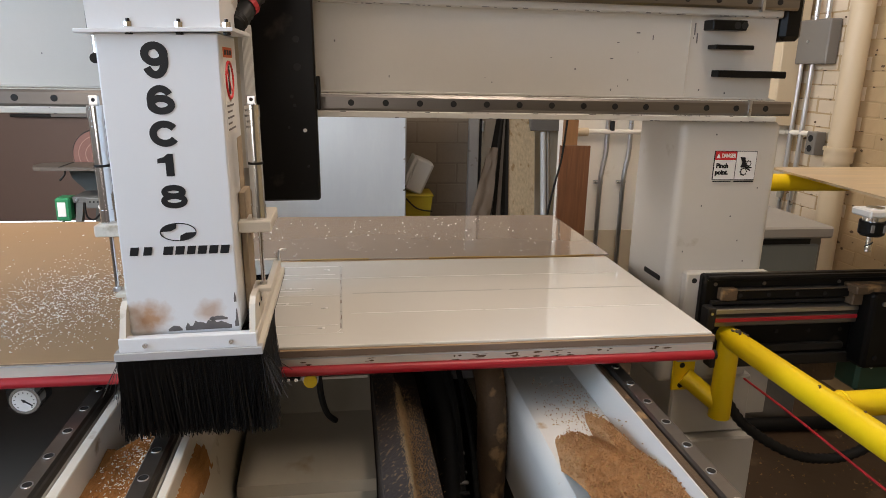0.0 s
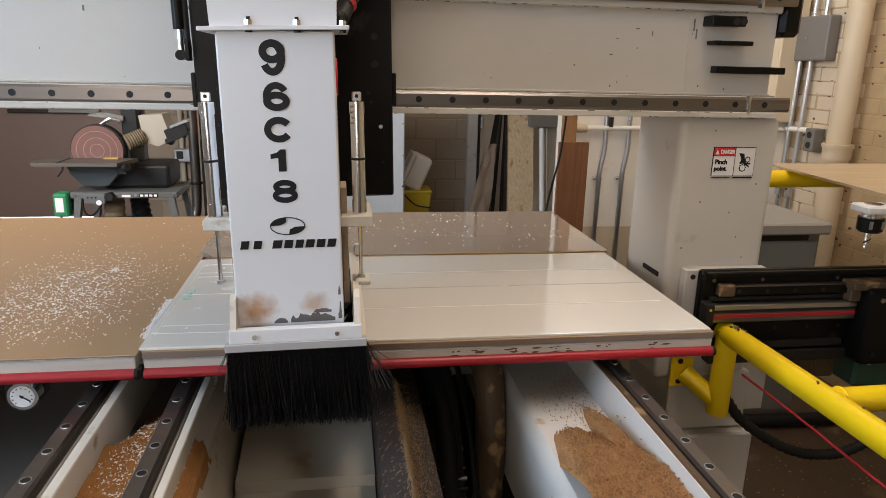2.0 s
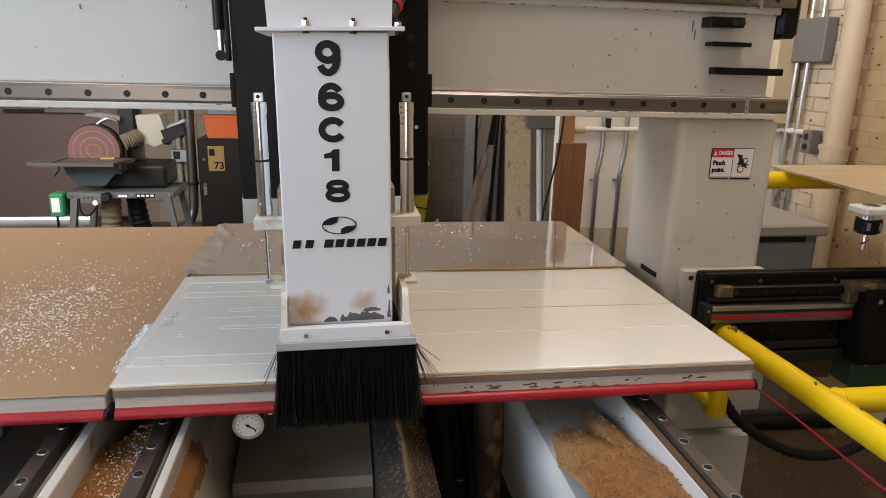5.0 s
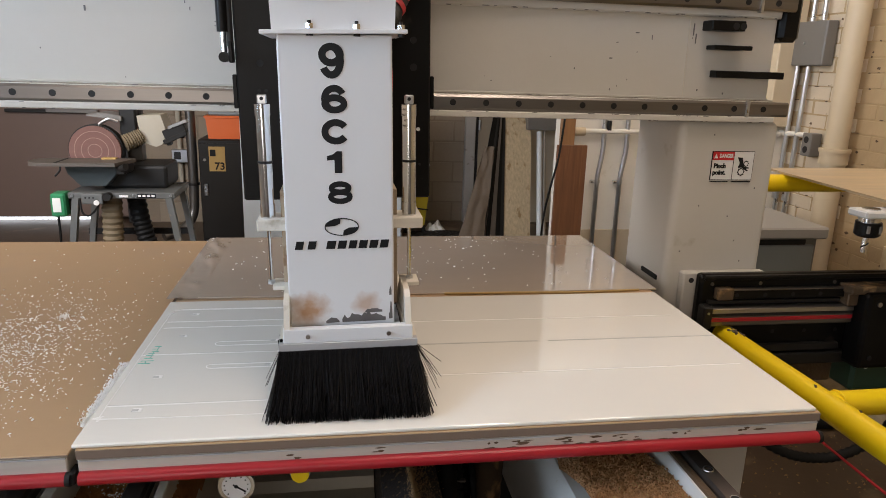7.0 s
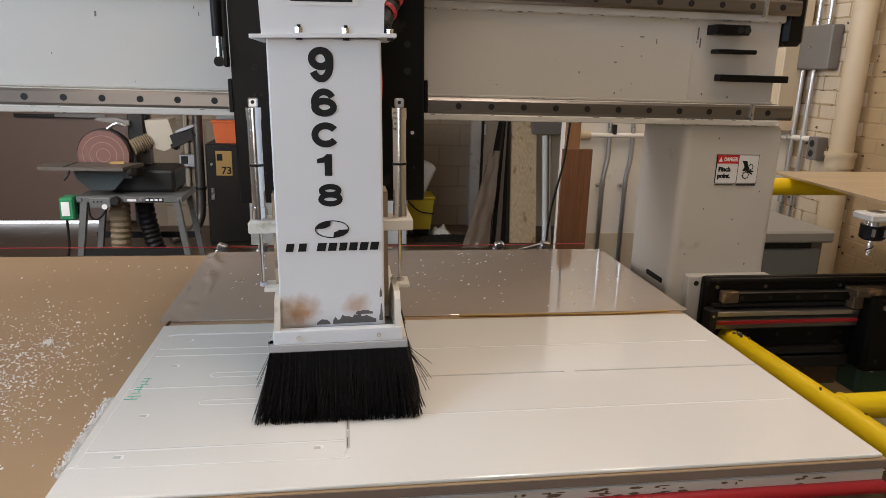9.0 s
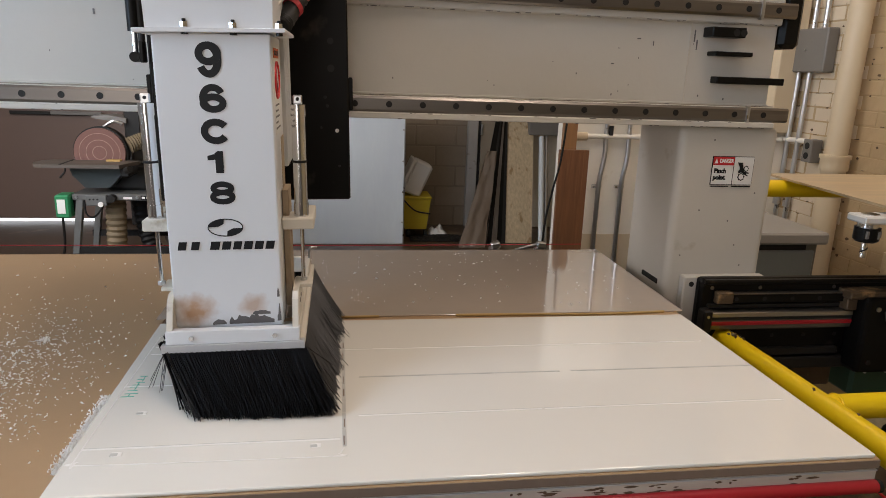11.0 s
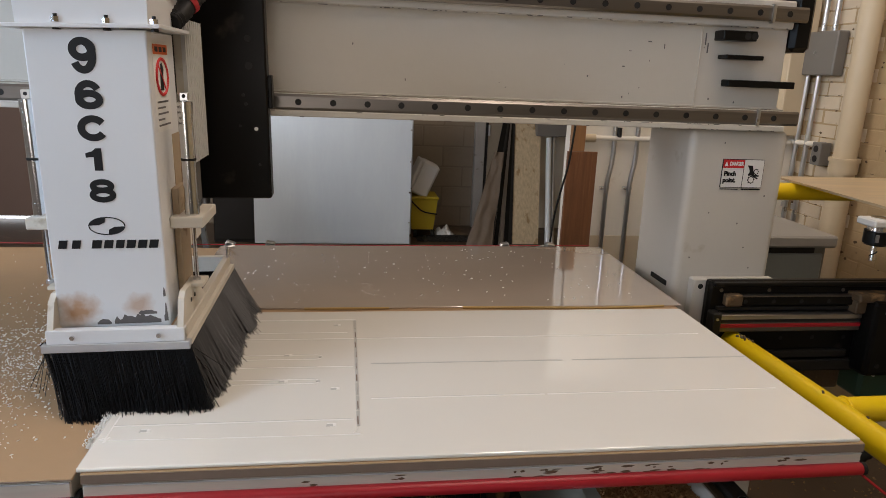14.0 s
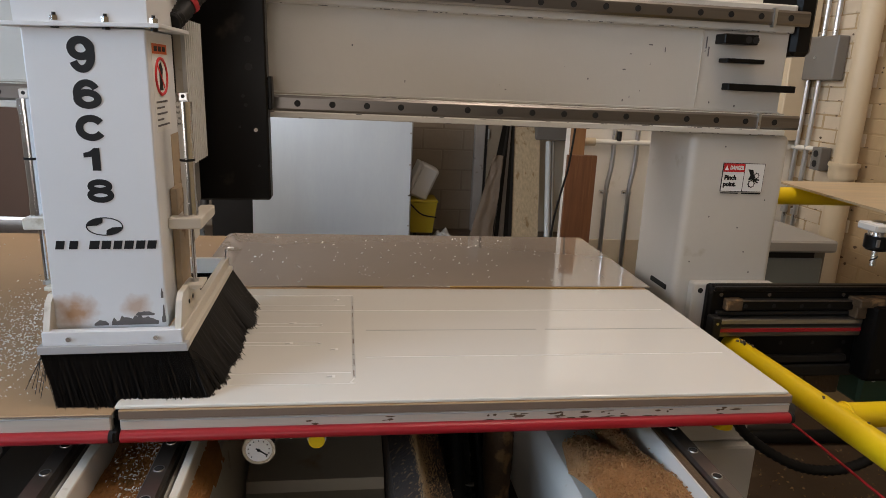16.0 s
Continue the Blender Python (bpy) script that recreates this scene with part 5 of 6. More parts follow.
solo("ribbed_cable", tube([(0.80, -0.02, 0.65), (0.815, -0.035, 0.60), (0.86, -0.055, 0.53), (0.93, -0.07, 0.475), (1.02, -0.09, 0.43), (1.10, -0.10, 0.415), (1.18, -0.11, 0.425), (1.26, -0.11, 0.46), (1.34, -0.10, 0.52), (1.40, -0.08, 0.62)], 0.0135, 12, ribs=0.003, steps=9), "rubber", "black ribbed cable hanging below the guard rail", "cable", smooth=True)
solo("floor_hose", tube([(0.95, 0.80, 0.03), (1.3, 0.76, 0.03), (1.7, 0.74, 0.03), (2.1, 0.72, 0.03)], 0.03, 12), "rubber", "thick black hose on the floor", "hose", smooth=True)
solo("floor_litter", flakes(260, lambda: (random.uniform(0.95, 2.05), random.uniform(0.15, 0.75), 0.002), 0.006, lift=0.004), "grit", "wood chips and dirt on the floor", kind="stuff")

# yellow arm and maple board beside the column
arm = thing("pipe_bracket", 0.93, 0.1, 1.23, "yellow pipe arm bolted to the column", "pipe bracket")
part("arm_plate", box(0.899, 0.907, 0.275, 0.405, 1.085, 1.243, 0.003), "yellow", arm)
part("arm_pipe", rod((0.905, 0.34, 1.164), (1.75, 0.34, 1.164), 0.029, n=18), "yellow", arm, smooth=True)
for dz in (1.222, 1.106):
    part("arm_bolt", rod((0.907, 0.29, dz), (0.916, 0.29, dz), 0.009, n=8), "hole", arm)
board = thing("maple_board", 1.3, 0.2, 1.18, "light maple board lying over the pipe arm", "board")
part("plank", prism([(1.175, 0.44), (1.95, 0.44), (1.95, -0.75), (1.085, -0.75)], 2, 1.194, 1.201), "maple", board)
tool = thing("tool_holder", 1.08, -0.15, 1.14, "collet chuck with end mill in a white gripper fork", "tool holder")
part("taper", rod((1.085, -0.155, 1.165), (1.085, -0.155, 1.181), 0.022, n=20), "chrome", tool, smooth=True)
part("gripper", box(1.045, 1.30, -0.19, -0.12, 1.158, 1.178, 0.004), "white_plastic", tool, "white plastic gripper fork")
part("flange_ring", rod((1.085, -0.155, 1.145), (1.085, -0.155, 1.158), 0.026, n=24), "chrome", tool, smooth=True)
nut = part("collet_nut", rod((1.085, -0.155, 1.112), (1.085, -0.155, 1.145), 0.0315, n=28), "black", tool, "black collet nut", smooth=True)
for a in (-2.2, -1.2, -0.4):
    part("nut_slot", box(1.085 + 0.031 * math.cos(a) - 0.004, 1.085 + 0.031 * math.cos(a) + 0.004, -0.155 + 0.031 * math.sin(a) - 0.003, -0.155 + 0.031 * math.sin(a) + 0.003, 1.118, 1.138, 0.001), "greybox", nut)
part("nut_chamfer", rod((1.085, -0.155, 1.106), (1.085, -0.155, 1.112), 0.025, 0.0315, n=28), "black", nut)
part("end_mill", rod((1.085, -0.155, 1.062), (1.085, -0.155, 1.106), 0.0075, n=14), "chrome", tool, smooth=True)
part("mill_flute", tube([(1.085 + 0.0075 * math.cos(a), -0.155 + 0.0075 * math.sin(a), 1.064 + 0.0045 * a) for a in [k * 0.7 for k in range(9)]], 0.0018, 5, steps=3), "darkiron", tool)

# ---- back of the shop ----
door = thing("door_1", -3.2, BW, 0.0, "dull mauve overhead shop door, shut with daylight below", "door", kind="structure")
part("door_leaf", box(-3.58, -2.18, BW + 0.06, BW + 0.10, 0.040, 2.9, 0.006), "mauve", door)
part("door_gap_light", box(-3.58, -2.56, BW + 0.13, BW + 0.14, 0.0, 0.045), "daylight", door, "strip of daylight under the door")
part("door_track", box(-2.22, -2.175, BW - 0.03, BW + 0.05, 0.0, 2.9, 0.004), "darkiron", door)
part("door_handle_bar", box(-3.2, -2.45, BW + 0.02, BW + 0.058, 1.00, 1.03, 0.004), "darkiron", door)
part("door_handle_cover", box(-2.85, -2.42, BW + 0.0, BW + 0.03, 1.005, 1.04, 0.003), "greybox", door)
solo("door_backing", box(-3.7, -2.1, BW + 0.2, BW + 0.25, 0, 3.0), "mauve", "dark panel behind the overhead door", kind="structure")

blk = brick_mesh("block", 0.390, 0.02, 0.190, "block", 0.006)
places = []
for r in range(0, 8):
    for c in range(-2, 11):
        x = -1.70 + 0.4 * c + (0.2 if r % 2 else 0) + 0.35
        if x > -1.97 and x < RW - 0.2:
            places.append((x, BW + 0.006, 0.1 + 0.2 * r))
pieces("block", wall_back, blk, places)

sd = thing("disc_sander", -1.62, 2.7, 0.0, "grey-green disc sander with worn red disc on a steel stand", "disc sander")
sy = 2.72
DX = -1.742
part("disc_guard", rod((DX, sy + 0.03, 0.945), (DX, sy + 0.09, 0.945), 0.158, n=40), "darkiron", sd, smooth=True)
part("sanding_disc", rod((DX, sy + 0.015, 0.945), (DX, sy + 0.03, 0.945), 0.150, n=40), "sanding", sd, "worn red sanding disc", smooth=True)
for rr in (0.040, 0.078, 0.118):
    part("wear_ring", tube([(DX + rr * math.cos(a), sy + 0.0152, 0.945 + rr * math.sin(a)) for a in [k * math.pi / 14 for k in range(29)]], 0.0025, 4, steps=1), "smear", sd)
part("sander_table", prism([(-2.03, sy - 0.225), (-1.985, sy - 0.24), (-1.56, sy - 0.24), (-1.50, sy - 0.02), (-1.98, sy - 0.02), (-2.04, sy - 0.06), (-2.06, sy - 0.15)], 2, 0.884, 0.905), "sander", sd, "cast iron tilting table")
part("table_slot", box(-1.89, -1.875, sy - 0.242, sy - 0.02, 0.9045, 0.9065), "hole", sd)
part("mitre_scrap", box(-1.68, -1.60, sy - 0.08, sy - 0.04, 0.905, 0.915), "kraft", sd)
part("disc_shroud", prism([(-1.89, 0.886), (-1.585, 0.886), (-1.60, 0.82), (-1.66, 0.75), (-1.80, 0.745), (-1.87, 0.82)], 1, sy - 0.10, sy + 0.10), "shroud", sd)
part("motor_body", box(-1.72, -1.33, sy + 0.0, sy + 0.32, 0.715, 0.86, 0.02, seg=2), "darkiron", sd)
part("table_bracket", box(-1.57, -1.52, sy - 0.2, sy + 0.0, 0.83, 0.888, 0.006), "darkiron", sd)
part("table_knob", rod((-1.53, sy - 0.22, 0.87), (-1.50, sy - 0.24, 0.885), 0.02), "darkiron", sd)
part("belt_table", prism([(-1.80, 1.148), (-1.60, 1.120), (-1.60, 1.150), (-1.70, 1.168), (-1.80, 1.160)], 1, sy + 0.10, sy + 0.26), "greybox", sd)
part("guard_strap", tube([(-1.72, sy + 0.06, 1.10), (-1.66, sy + 0.05, 1.135), (-1.61, sy + 0.06, 1.12)], 0.010, 8), "zinc", sd, smooth=True)
part("belt_arm", box(-1.62, -1.52, sy + 0.12, sy + 0.26, 0.95, 1.20, 0.01), "darkiron", sd)
part("rear_column", box(-1.61, -1.52, sy + 0.20, sy + 0.3, 0.86, 1.30, 0.006), "greybox", sd)
part("duct_hood", prism([(-1.505, 1.155), (-1.365, 1.165), (-1.335, 1.06), (-1.36, 0.985), (-1.40, 0.965), (-1.485, 0.995)], 1, sy + 0.08, sy + 0.26), "beige", sd)
bh = part("hood_grip", box(-1.31, -1.19, sy - 0.01, sy + 0.07, 1.105, 1.125, 0.003, turn=Euler((0, radians(-22), 0))), "zinc", sd)
part("grip_foot", box(-1.32, -1.295, sy - 0.005, sy + 0.06, 0.985, 1.02, 0.003), "darkiron", bh)
part("grip_arm", box(-1.235, -1.215, sy + 0.0, sy + 0.05, 1.03, 1.10, 0.003), "darkiron", bh)
part("duct_bellows", tube([(-1.58, sy + 0.05, 0.99), (-1.53, sy + 0.08, 1.01), (-1.485, sy + 0.10, 1.03)], 0.045, 14, ribs=0.007, steps=8), "duct", sd, smooth=True)
part("wall_lamp_arm", box(-1.34, -1.20, sy + 0.0, sy + 0.06, 1.04, 1.10, 0.006, turn=Euler((0, radians(-22), 0))), "darkiron", sd)
part("lamp_stem", box(-1.34, -1.19, sy - 0.02, sy + 0.0, 1.02, 1.05, 0.004, turn=Euler((0, radians(-25), 0))), "darkiron", sd)
part("stand_top", box(-1.87, -1.26, sy - 0.14, sy + 0.26, 0.678, 0.715, 0.004), "stand", sd, "grey-green steel stand top")
part("stand_label", box(-1.48, -1.37, sy - 0.1415, sy - 0.139, 0.683, 0.708), "ink", sd)
part("stand_tag", box(-1.58, -1.53, sy - 0.1415, sy - 0.139, 0.686, 0.700), "paper", sd)
for dx, dy in ((-1.83, -0.12), (-1.30, -0.12), (-1.83, 0.24), (-1.30, 0.24)):
    s = -1 if dx < -1.6 else 1
    part("stand_leg", prism([(dx - 0.019, 0.68), (dx + 0.019, 0.68), (dx + s * 0.10 + 0.015, 0.0), (dx + s * 0.10 - 0.015, 0.0)], 1, sy + dy - 0.02, sy + dy + 0.02), "stand", sd)
part("stand_brace", box(-1.90, -1.24, sy - 0.13, sy - 0.11, 0.345, 0.385), "darkiron", sd)
part("stand_brace", box(-1.90, -1.24, sy + 0.23, sy + 0.25, 0.37, 0.41), "darkiron", sd)
sw = part("switch_box", box(-1.785, -1.665, sy - 0.175, sy - 0.142, 0.650, 0.715, 0.006, seg=2), "stand", sd, "grey switch box on the stand")
for k in range(3):
    part("switch_button", rod((-1.76 + 0.022 * k, sy - 0.180, 0.690), (-1.76 + 0.022 * k, sy - 0.174, 0.690), 0.005, n=10), "hole", sw)
part("switch_tag", rod((-1.70, sy - 0.181, 0.660), (-1.70, sy - 0.175, 0.660), 0.016, n=16), "paper", sw)
part("tilt_knob", rod((-1.64, sy - 0.19, 0.695), (-1.64, sy - 0.142, 0.695), 0.024, n=16), "darkiron", sd, smooth=True)
part("tilt_lever", tube([(-1.862, sy - 0.22, 0.886), (-1.866, sy - 0.225, 0.86), (-1.885, sy - 0.23, 0.835), (-1.892, sy - 0.23, 0.828)], 0.006, 8), "darkiron", sd, smooth=True)
for k in range(4):
    part("label_line", box(-1.474 + 0.026 * k, -1.456 + 0.026 * k, sy - 0.1425, sy - 0.141, 0.689, 0.702), "paper", sd)
for bx in (-1.845, -1.50, -1.285):
    part("stand_bolt", rod((bx, sy - 0.146, 0.697), (bx, sy - 0.139, 0.697), 0.009, n=8), "zinc", sd)
for k in range(3):
    part("stand_slot", box(-1.42 + 0.05 * k, -1.385 + 0.05 * k, sy + 0.17, sy + 0.20, 0.7145, 0.7162), "hole", sd)
part("dust_duct", tube([(-1.66, sy - 0.02, 0.70), (-1.665, sy - 0.03, 0.50), (-1.67, sy - 0.02, 0.28), (-1.66, sy + 0.1, 0.08)], 0.055, 14, ribs=0.008, steps=12), "duct", sd, "tan ribbed dust duct", smooth=True)
part("dust_duct", tube([(-1.55, sy + 0.08, 0.70), (-1.52, sy + 0.06, 0.50), (-1.47, sy + 0.05, 0.32), (-1.36, sy + 0.1, 0.10)], 0.050, 14, ribs=0.008, steps=12), "rubber", sd, "black ribbed dust duct", smooth=True)
part("cable_loop", tube([(-1.80, sy - 0.15, 0.68), (-1.79, sy - 0.16, 0.60), (-1.75, sy - 0.16, 0.58), (-1.70, sy - 0.15, 0.64), (-1.70, sy - 0.15, 0.70)], 0.006, 6), "rubber", sd)
gb = thing("green_box", -1.96, 2.55, 0.56, "small green switch box with white label", "switch box")
part("box_body", box(-1.965, -1.88, sy - 0.16, sy - 0.04, 0.57, 0.71, 0.01), "green", gb)
part("box_label", box(-1.950, -1.905, sy - 0.1635, sy - 0.158, 0.60, 0.685), "paper", gb)
part("box_bracket", box(-1.92, -1.85, sy - 0.10, sy - 0.06, 0.60, 0.685), "darkiron", gb)
solo("sander_cable", tube([(-1.94, 2.6, 0.575), (-1.97, 2.6, 0.3), (-2.2, 2.6, 0.02), (-2.8, 2.5, 0.01)], 0.008, 6), "rubber", "black power cable on the floor", "cable")

solo("dust_pipe", tube([(-1.485, 4.3, 3.9), (-1.488, 4.3, 2.0), (-1.49, 4.3, 0.9), (-1.495, 4.3, 0.38), (-1.515, 4.28, 0.20), (-1.59, 4.22, 0.10), (-1.72, 4.12, 0.06)], 0.040, 18), "darksteel", "dark galvanised dust collection pipe", "pipe", smooth=True)
solo("pipe_clamp", rod((-1.492, 4.3, 0.47), (-1.492, 4.3, 0.49), 0.052, n=18), "darkiron", "dark clamp ring on the dust pipe", "clamp")
solo("wall_conduit", rod((-1.72, BW - 0.03, 0.3), (-1.72, BW - 0.03, 3.9), 0.02, n=10), "beige", "thin painted wall conduit", "conduit")
obx = thing("outlet_box", -1.72, BW - 0.05, 0.62, "grey metal outlet box with cover", "outlet box")
part("box_body", box(-1.78, -1.64, BW - 0.10, BW - 0.03, 0.58, 0.70, 0.006), "zinc", obx)
part("box_cover", box(-1.76, -1.70, BW - 0.105, BW - 0.098, 0.61, 0.68, 0.004), "darkiron", obx)
cab = thing("black_cabinet", -1.22, 4.4, 0.0, "black metal cabinet with number label", "cabinet")
part("cabinet_body", box(-1.42, -0.95, 4.2, 4.65, 0.0, 0.865, 0.008), "darkiron", cab)
part("cabinet_door", box(-1.41, -0.96, 4.185, 4.2, 0.03, 0.835, 0.004), "darkiron", cab)
part("cabinet_label", box(-1.335, -1.205, 4.181, 4.186, 0.605, 0.81), "kraft", cab, "kraft paper label")
words("73", 0.085, -1.25, 4.180, 0.645, "ink", cab, 1.0, 0.002)
part("label_print", box(-1.325, -1.28, 4.179, 4.182, 0.73, 0.785), "ink", cab)
part("cabinet_latch", box(-1.385, -1.355, 4.170, 4.186, 0.40, 0.50, 0.003), "zinc", cab, "bright steel latch")
part("cabinet_knob", rod((-1.37, 4.185, 0.70), (-1.37, 4.17, 0.70), 0.012), "zinc", cab)
bin_ = thing("orange_bin", -1.20, 4.4, 0.82, "orange plastic storage bin on the cabinet", "storage bin")
part("bin_body", prism([(-1.36, 1.045), (-0.98, 1.045), (-1.0, 0.867), (-1.34, 0.867)], 1, 4.25, 4.6), "orange", bin_)
part("bin_rim", box(-1.37, -0.97, 4.24, 4.61, 1.036, 1.056, 0.004), "orange", bin_)
bb = thing("blue_bin", -1.20, 4.4, 1.0, "blue-grey plastic tray stacked on the orange bin", "tray")
part("tray_body", box(-1.34, -1.0, 4.27, 4.58, 1.057, 1.17, 0.01), "bluegrey", bb)

shiny = thing("metal_sheet", -0.1, 4.2, 0.0, "bare galvanised sheet metal panel standing upright", "metal panel")
part("panel", box(-1.075, 0.265, 4.165, 4.173, 0.005, 1.25, 0.001), "foil", shiny)
part("panel_edge", box(0.265, 0.275, 4.155, 4.18, 0.0, 1.25), "zinc", shiny)
for k in range(4):
    part("edge_screw", rod((0.258, 4.166, 0.2 + 0.27 * k), (0.258, 4.158, 0.2 + 0.27 * k), 0.008, n=8), "zinc", shiny)
part("panel_foot", box(-0.9, 0.22, 4.172, 4.40, 0.0, 0.03), "zinc", shiny)

mb = thing("mop_bucket", 0.40, 4.5, 0.0, "yellow plastic mop bucket with grey wringer", "bucket")
part("bucket_body", prism([(0.31, 0.08), (0.51, 0.08), (0.545, 0.37), (0.28, 0.37)], 1, 4.42, 4.72), "bucket", mb)
part("bucket_rim", box(0.27, 0.555, 4.405, 4.735, 0.36, 0.385, 0.008), "bucket", mb)
part("bucket_handle", tube([(0.29, 4.40, 0.36), (0.40, 4.39, 0.26), (0.54, 4.40, 0.23)], 0.007, 6), "darkiron", mb)
part("wringer", box(0.335, 0.51, 4.45, 4.70, 0.385, 0.70, 0.02, turn=Euler((0, radians(24), 0))), "white_plastic", mb, "grey plastic wringer")
part("wringer_lip", box(0.30, 0.335, 4.43, 4.71, 0.36, 0.74, 0.008, turn=Euler((0, radians(24), 0))), "white_plastic", mb)
for dx in (0.33, 0.49):
    part("castor", rod((dx, 4.45, 0.04), (dx + 0.03, 4.45, 0.04), 0.04), "darkiron", mb)
solo("plastic_bag", heap(0.54, 0.72, 4.40, 4.62, lambda u, v: 0.008 + 0.075 * math.sin(math.pi * u) ** 0.6 * math.sin(math.pi * v) ** 0.6 * (1 + 0.7 * noise.noise((u * 4, v * 4, 5))), 24, 24, rough=0.003), "white_plastic", "crumpled grey plastic bag on the floor", "bag")
solo("floor_debris", heap(0.35, 1.0, 4.25, 4.5, lambda u, v: 0.005 + 0.03 * math.sin(math.pi * u) * math.sin(math.pi * v), 40, 20, rough=0.010), "darkiron", "dark sweepings on the floor", kind="stuff")

fr = thing("door_2", 1.03, BW, 0.0, "grey-white painted door frame in the back wall", "door frame", kind="structure")
part("jamb", box(0.955, 1.055, BW - 0.07, BW + 0.02, 0.0, 2.2, 0.006), "greypaint", fr)
part("stop", box(1.055, 1.085, BW - 0.05, BW + 0.02, 0.0, 2.2, 0.003), "darkiron", fr)
part("leaf", box(1.085, 1.40, BW - 0.06, BW - 0.02, 0.01, 2.2, 0.004), "door_leaf", fr)
part("hinge", rod((1.09, BW - 0.068, 0.92), (1.09, BW - 0.068, 1.02), 0.012), "zinc", fr)
def leaning(name, x0, x1, w0, w1, foot, m, label, category, group="", high=1.10):
    """A strip from its foot (x1) on the floor up to its top (x0) at the wall."""
    bm = prism([(x1 - w1, 0.004), (x1 + w1, 0.004), (x0 + w0, high), (x0 - w0, high)], 1, 0.0, 0.012)
    for v in bm.verts:
        v.co.y += foot + (BW - 0.22 - foot) * v.co.z / high
    return solo(name, bm, m, label, category, group=group)


for x0, x1, foot, m in ((1.205, 0.90, 4.10, "black"), (1.222, 0.95, 4.12, "black"), (1.236, 1.00, 4.13, "darkiron"), (1.248, 1.05, 4.14, "black"), (1.262, 1.10, 4.15, "darksteel"), (1.276, 1.15, 4.16, "black"), (1.290, 1.19, 4.17, "darkiron")):
    leaning("metal_strip", x0, x1, 0.012, 0.020, foot, m, "long dark metal strip leaning on the wall", "metal strip", "leaning strips")
crinkle = bmesh.new()
grid = []
for i in range(13):
    for j in range(31):
        u, v = i / 12, j / 30
        x = 0.87 + 0.25 * v + (u - 0.5) * (0.24 - 0.15 * v) + 0.01 * noise.noise((u * 3, v * 6, 2))
        y = 4.02 + 0.50 * v + 0.035 * noise.noise((u * 2.5, v * 5, 8)) + 0.012 * noise.noise((u * 6, v * 14, 3))
        grid.append(crinkle.verts.new((x, y, 0.004 + 0.80 * v)))
for i in range(12):
    for j in range(30):
        crinkle.faces.new((grid[i * 31 + j], grid[(i + 1) * 31 + j], grid[(i + 1) * 31 + j + 1], grid[i * 31 + j + 1]))
solo("polythene_sheet", crinkle, "polythene", "crinkled brownish plastic film leaning on the door", "plastic sheet", smooth=True)
leaning("wood_post", 1.435, 1.335, 0.125, 0.125, 4.18, "pine", "rough pale timber board standing on end", "timber", high=1.06)
solo("steel_tube", rod((1.535, 4.14, 0.0), (1.625, BW - 0.3, 0.93), 0.026, n=14), "foil", "bright steel tube standing on end", "steel tube", smooth=True)
solo("steel_tube", rod((1.585, 4.16, 0.0), (1.680, BW - 0.28, 0.94), 0.016, n=14), "zinc", "bright steel tube standing on end", "steel tube", smooth=True)
solo("white_panel", box(1.60, 2.08, BW - 0.07, BW - 0.03, 0.0, 1.1, 0.004), "white_wall", "white painted panel standing at the wall", "panel")
ebx = thing("junction_box", 1.62, BW - 0.2, 1.0, "grey metal junction box on the wall", "junction box")
part("box_body", box(1.50, 1.82, BW - 0.32, BW - 0.165, 0.95, 1.18, 0.006), "greybox", ebx)
part("outlet", box(1.84, 1.93, BW - 0.28, BW - 0.165, 0.82, 1.02, 0.006), "greybox", ebx)
for dz in (0.87, 0.96):
    part("socket", rod((1.885, BW - 0.283, dz), (1.885, BW - 0.279, dz), 0.022, n=12), "hole", ebx)
part("power_cord", tube([(1.89, BW - 0.28, 0.85), (1.93, BW - 0.29, 0.70), (1.90, BW - 0.3, 0.45), (1.84, BW - 0.3, 0.2), (1.82, BW - 0.3, 0.02)], 0.008, 6), "rubber", ebx)
# short cross wall behind the column, with conduits and a painted pipe
MW = 1.75
wall_mid = solo("wall_mid", box(0.905, RW, MW, MW + 0.2, 0, 4), "white_wall", "white painted cross wall with scuffs", kind="structure")
solo("dado", box(0.904, RW - 0.02, MW - 0.004, MW + 0.01, 0.0, 0.672, 0.001), "tan_dado", "tan painted lower stretch of the cross wall", kind="structure")
solo("plywood_board", box(0.815, 0.972, 1.62, 1.64, 0.0, 1.14, 0.002), "plywood", "dark red-brown plywood board standing on end", "board")
solo("timber_offcut", box(0.845, 0.915, 1.66, 1.70, 0.0, 1.40, 0.003), "raw_timber", "brown timber offcut behind the plywood", "timber")


solo("hanging_cord", tube([(0.845, 1.60, 1.60), (0.838, 1.60, 1.35), (0.830, 1.60, 1.22), (0.815, 1.60, 1.07), (0.785, 1.60, 0.93), (0.758, 1.60, 0.76), (0.745, 1.60, 0.45), (0.74, 1.60, 0.004)], 0.0055, 8), "rubber", "thin black power cord hanging beside the plywood", "cord", smooth=True)


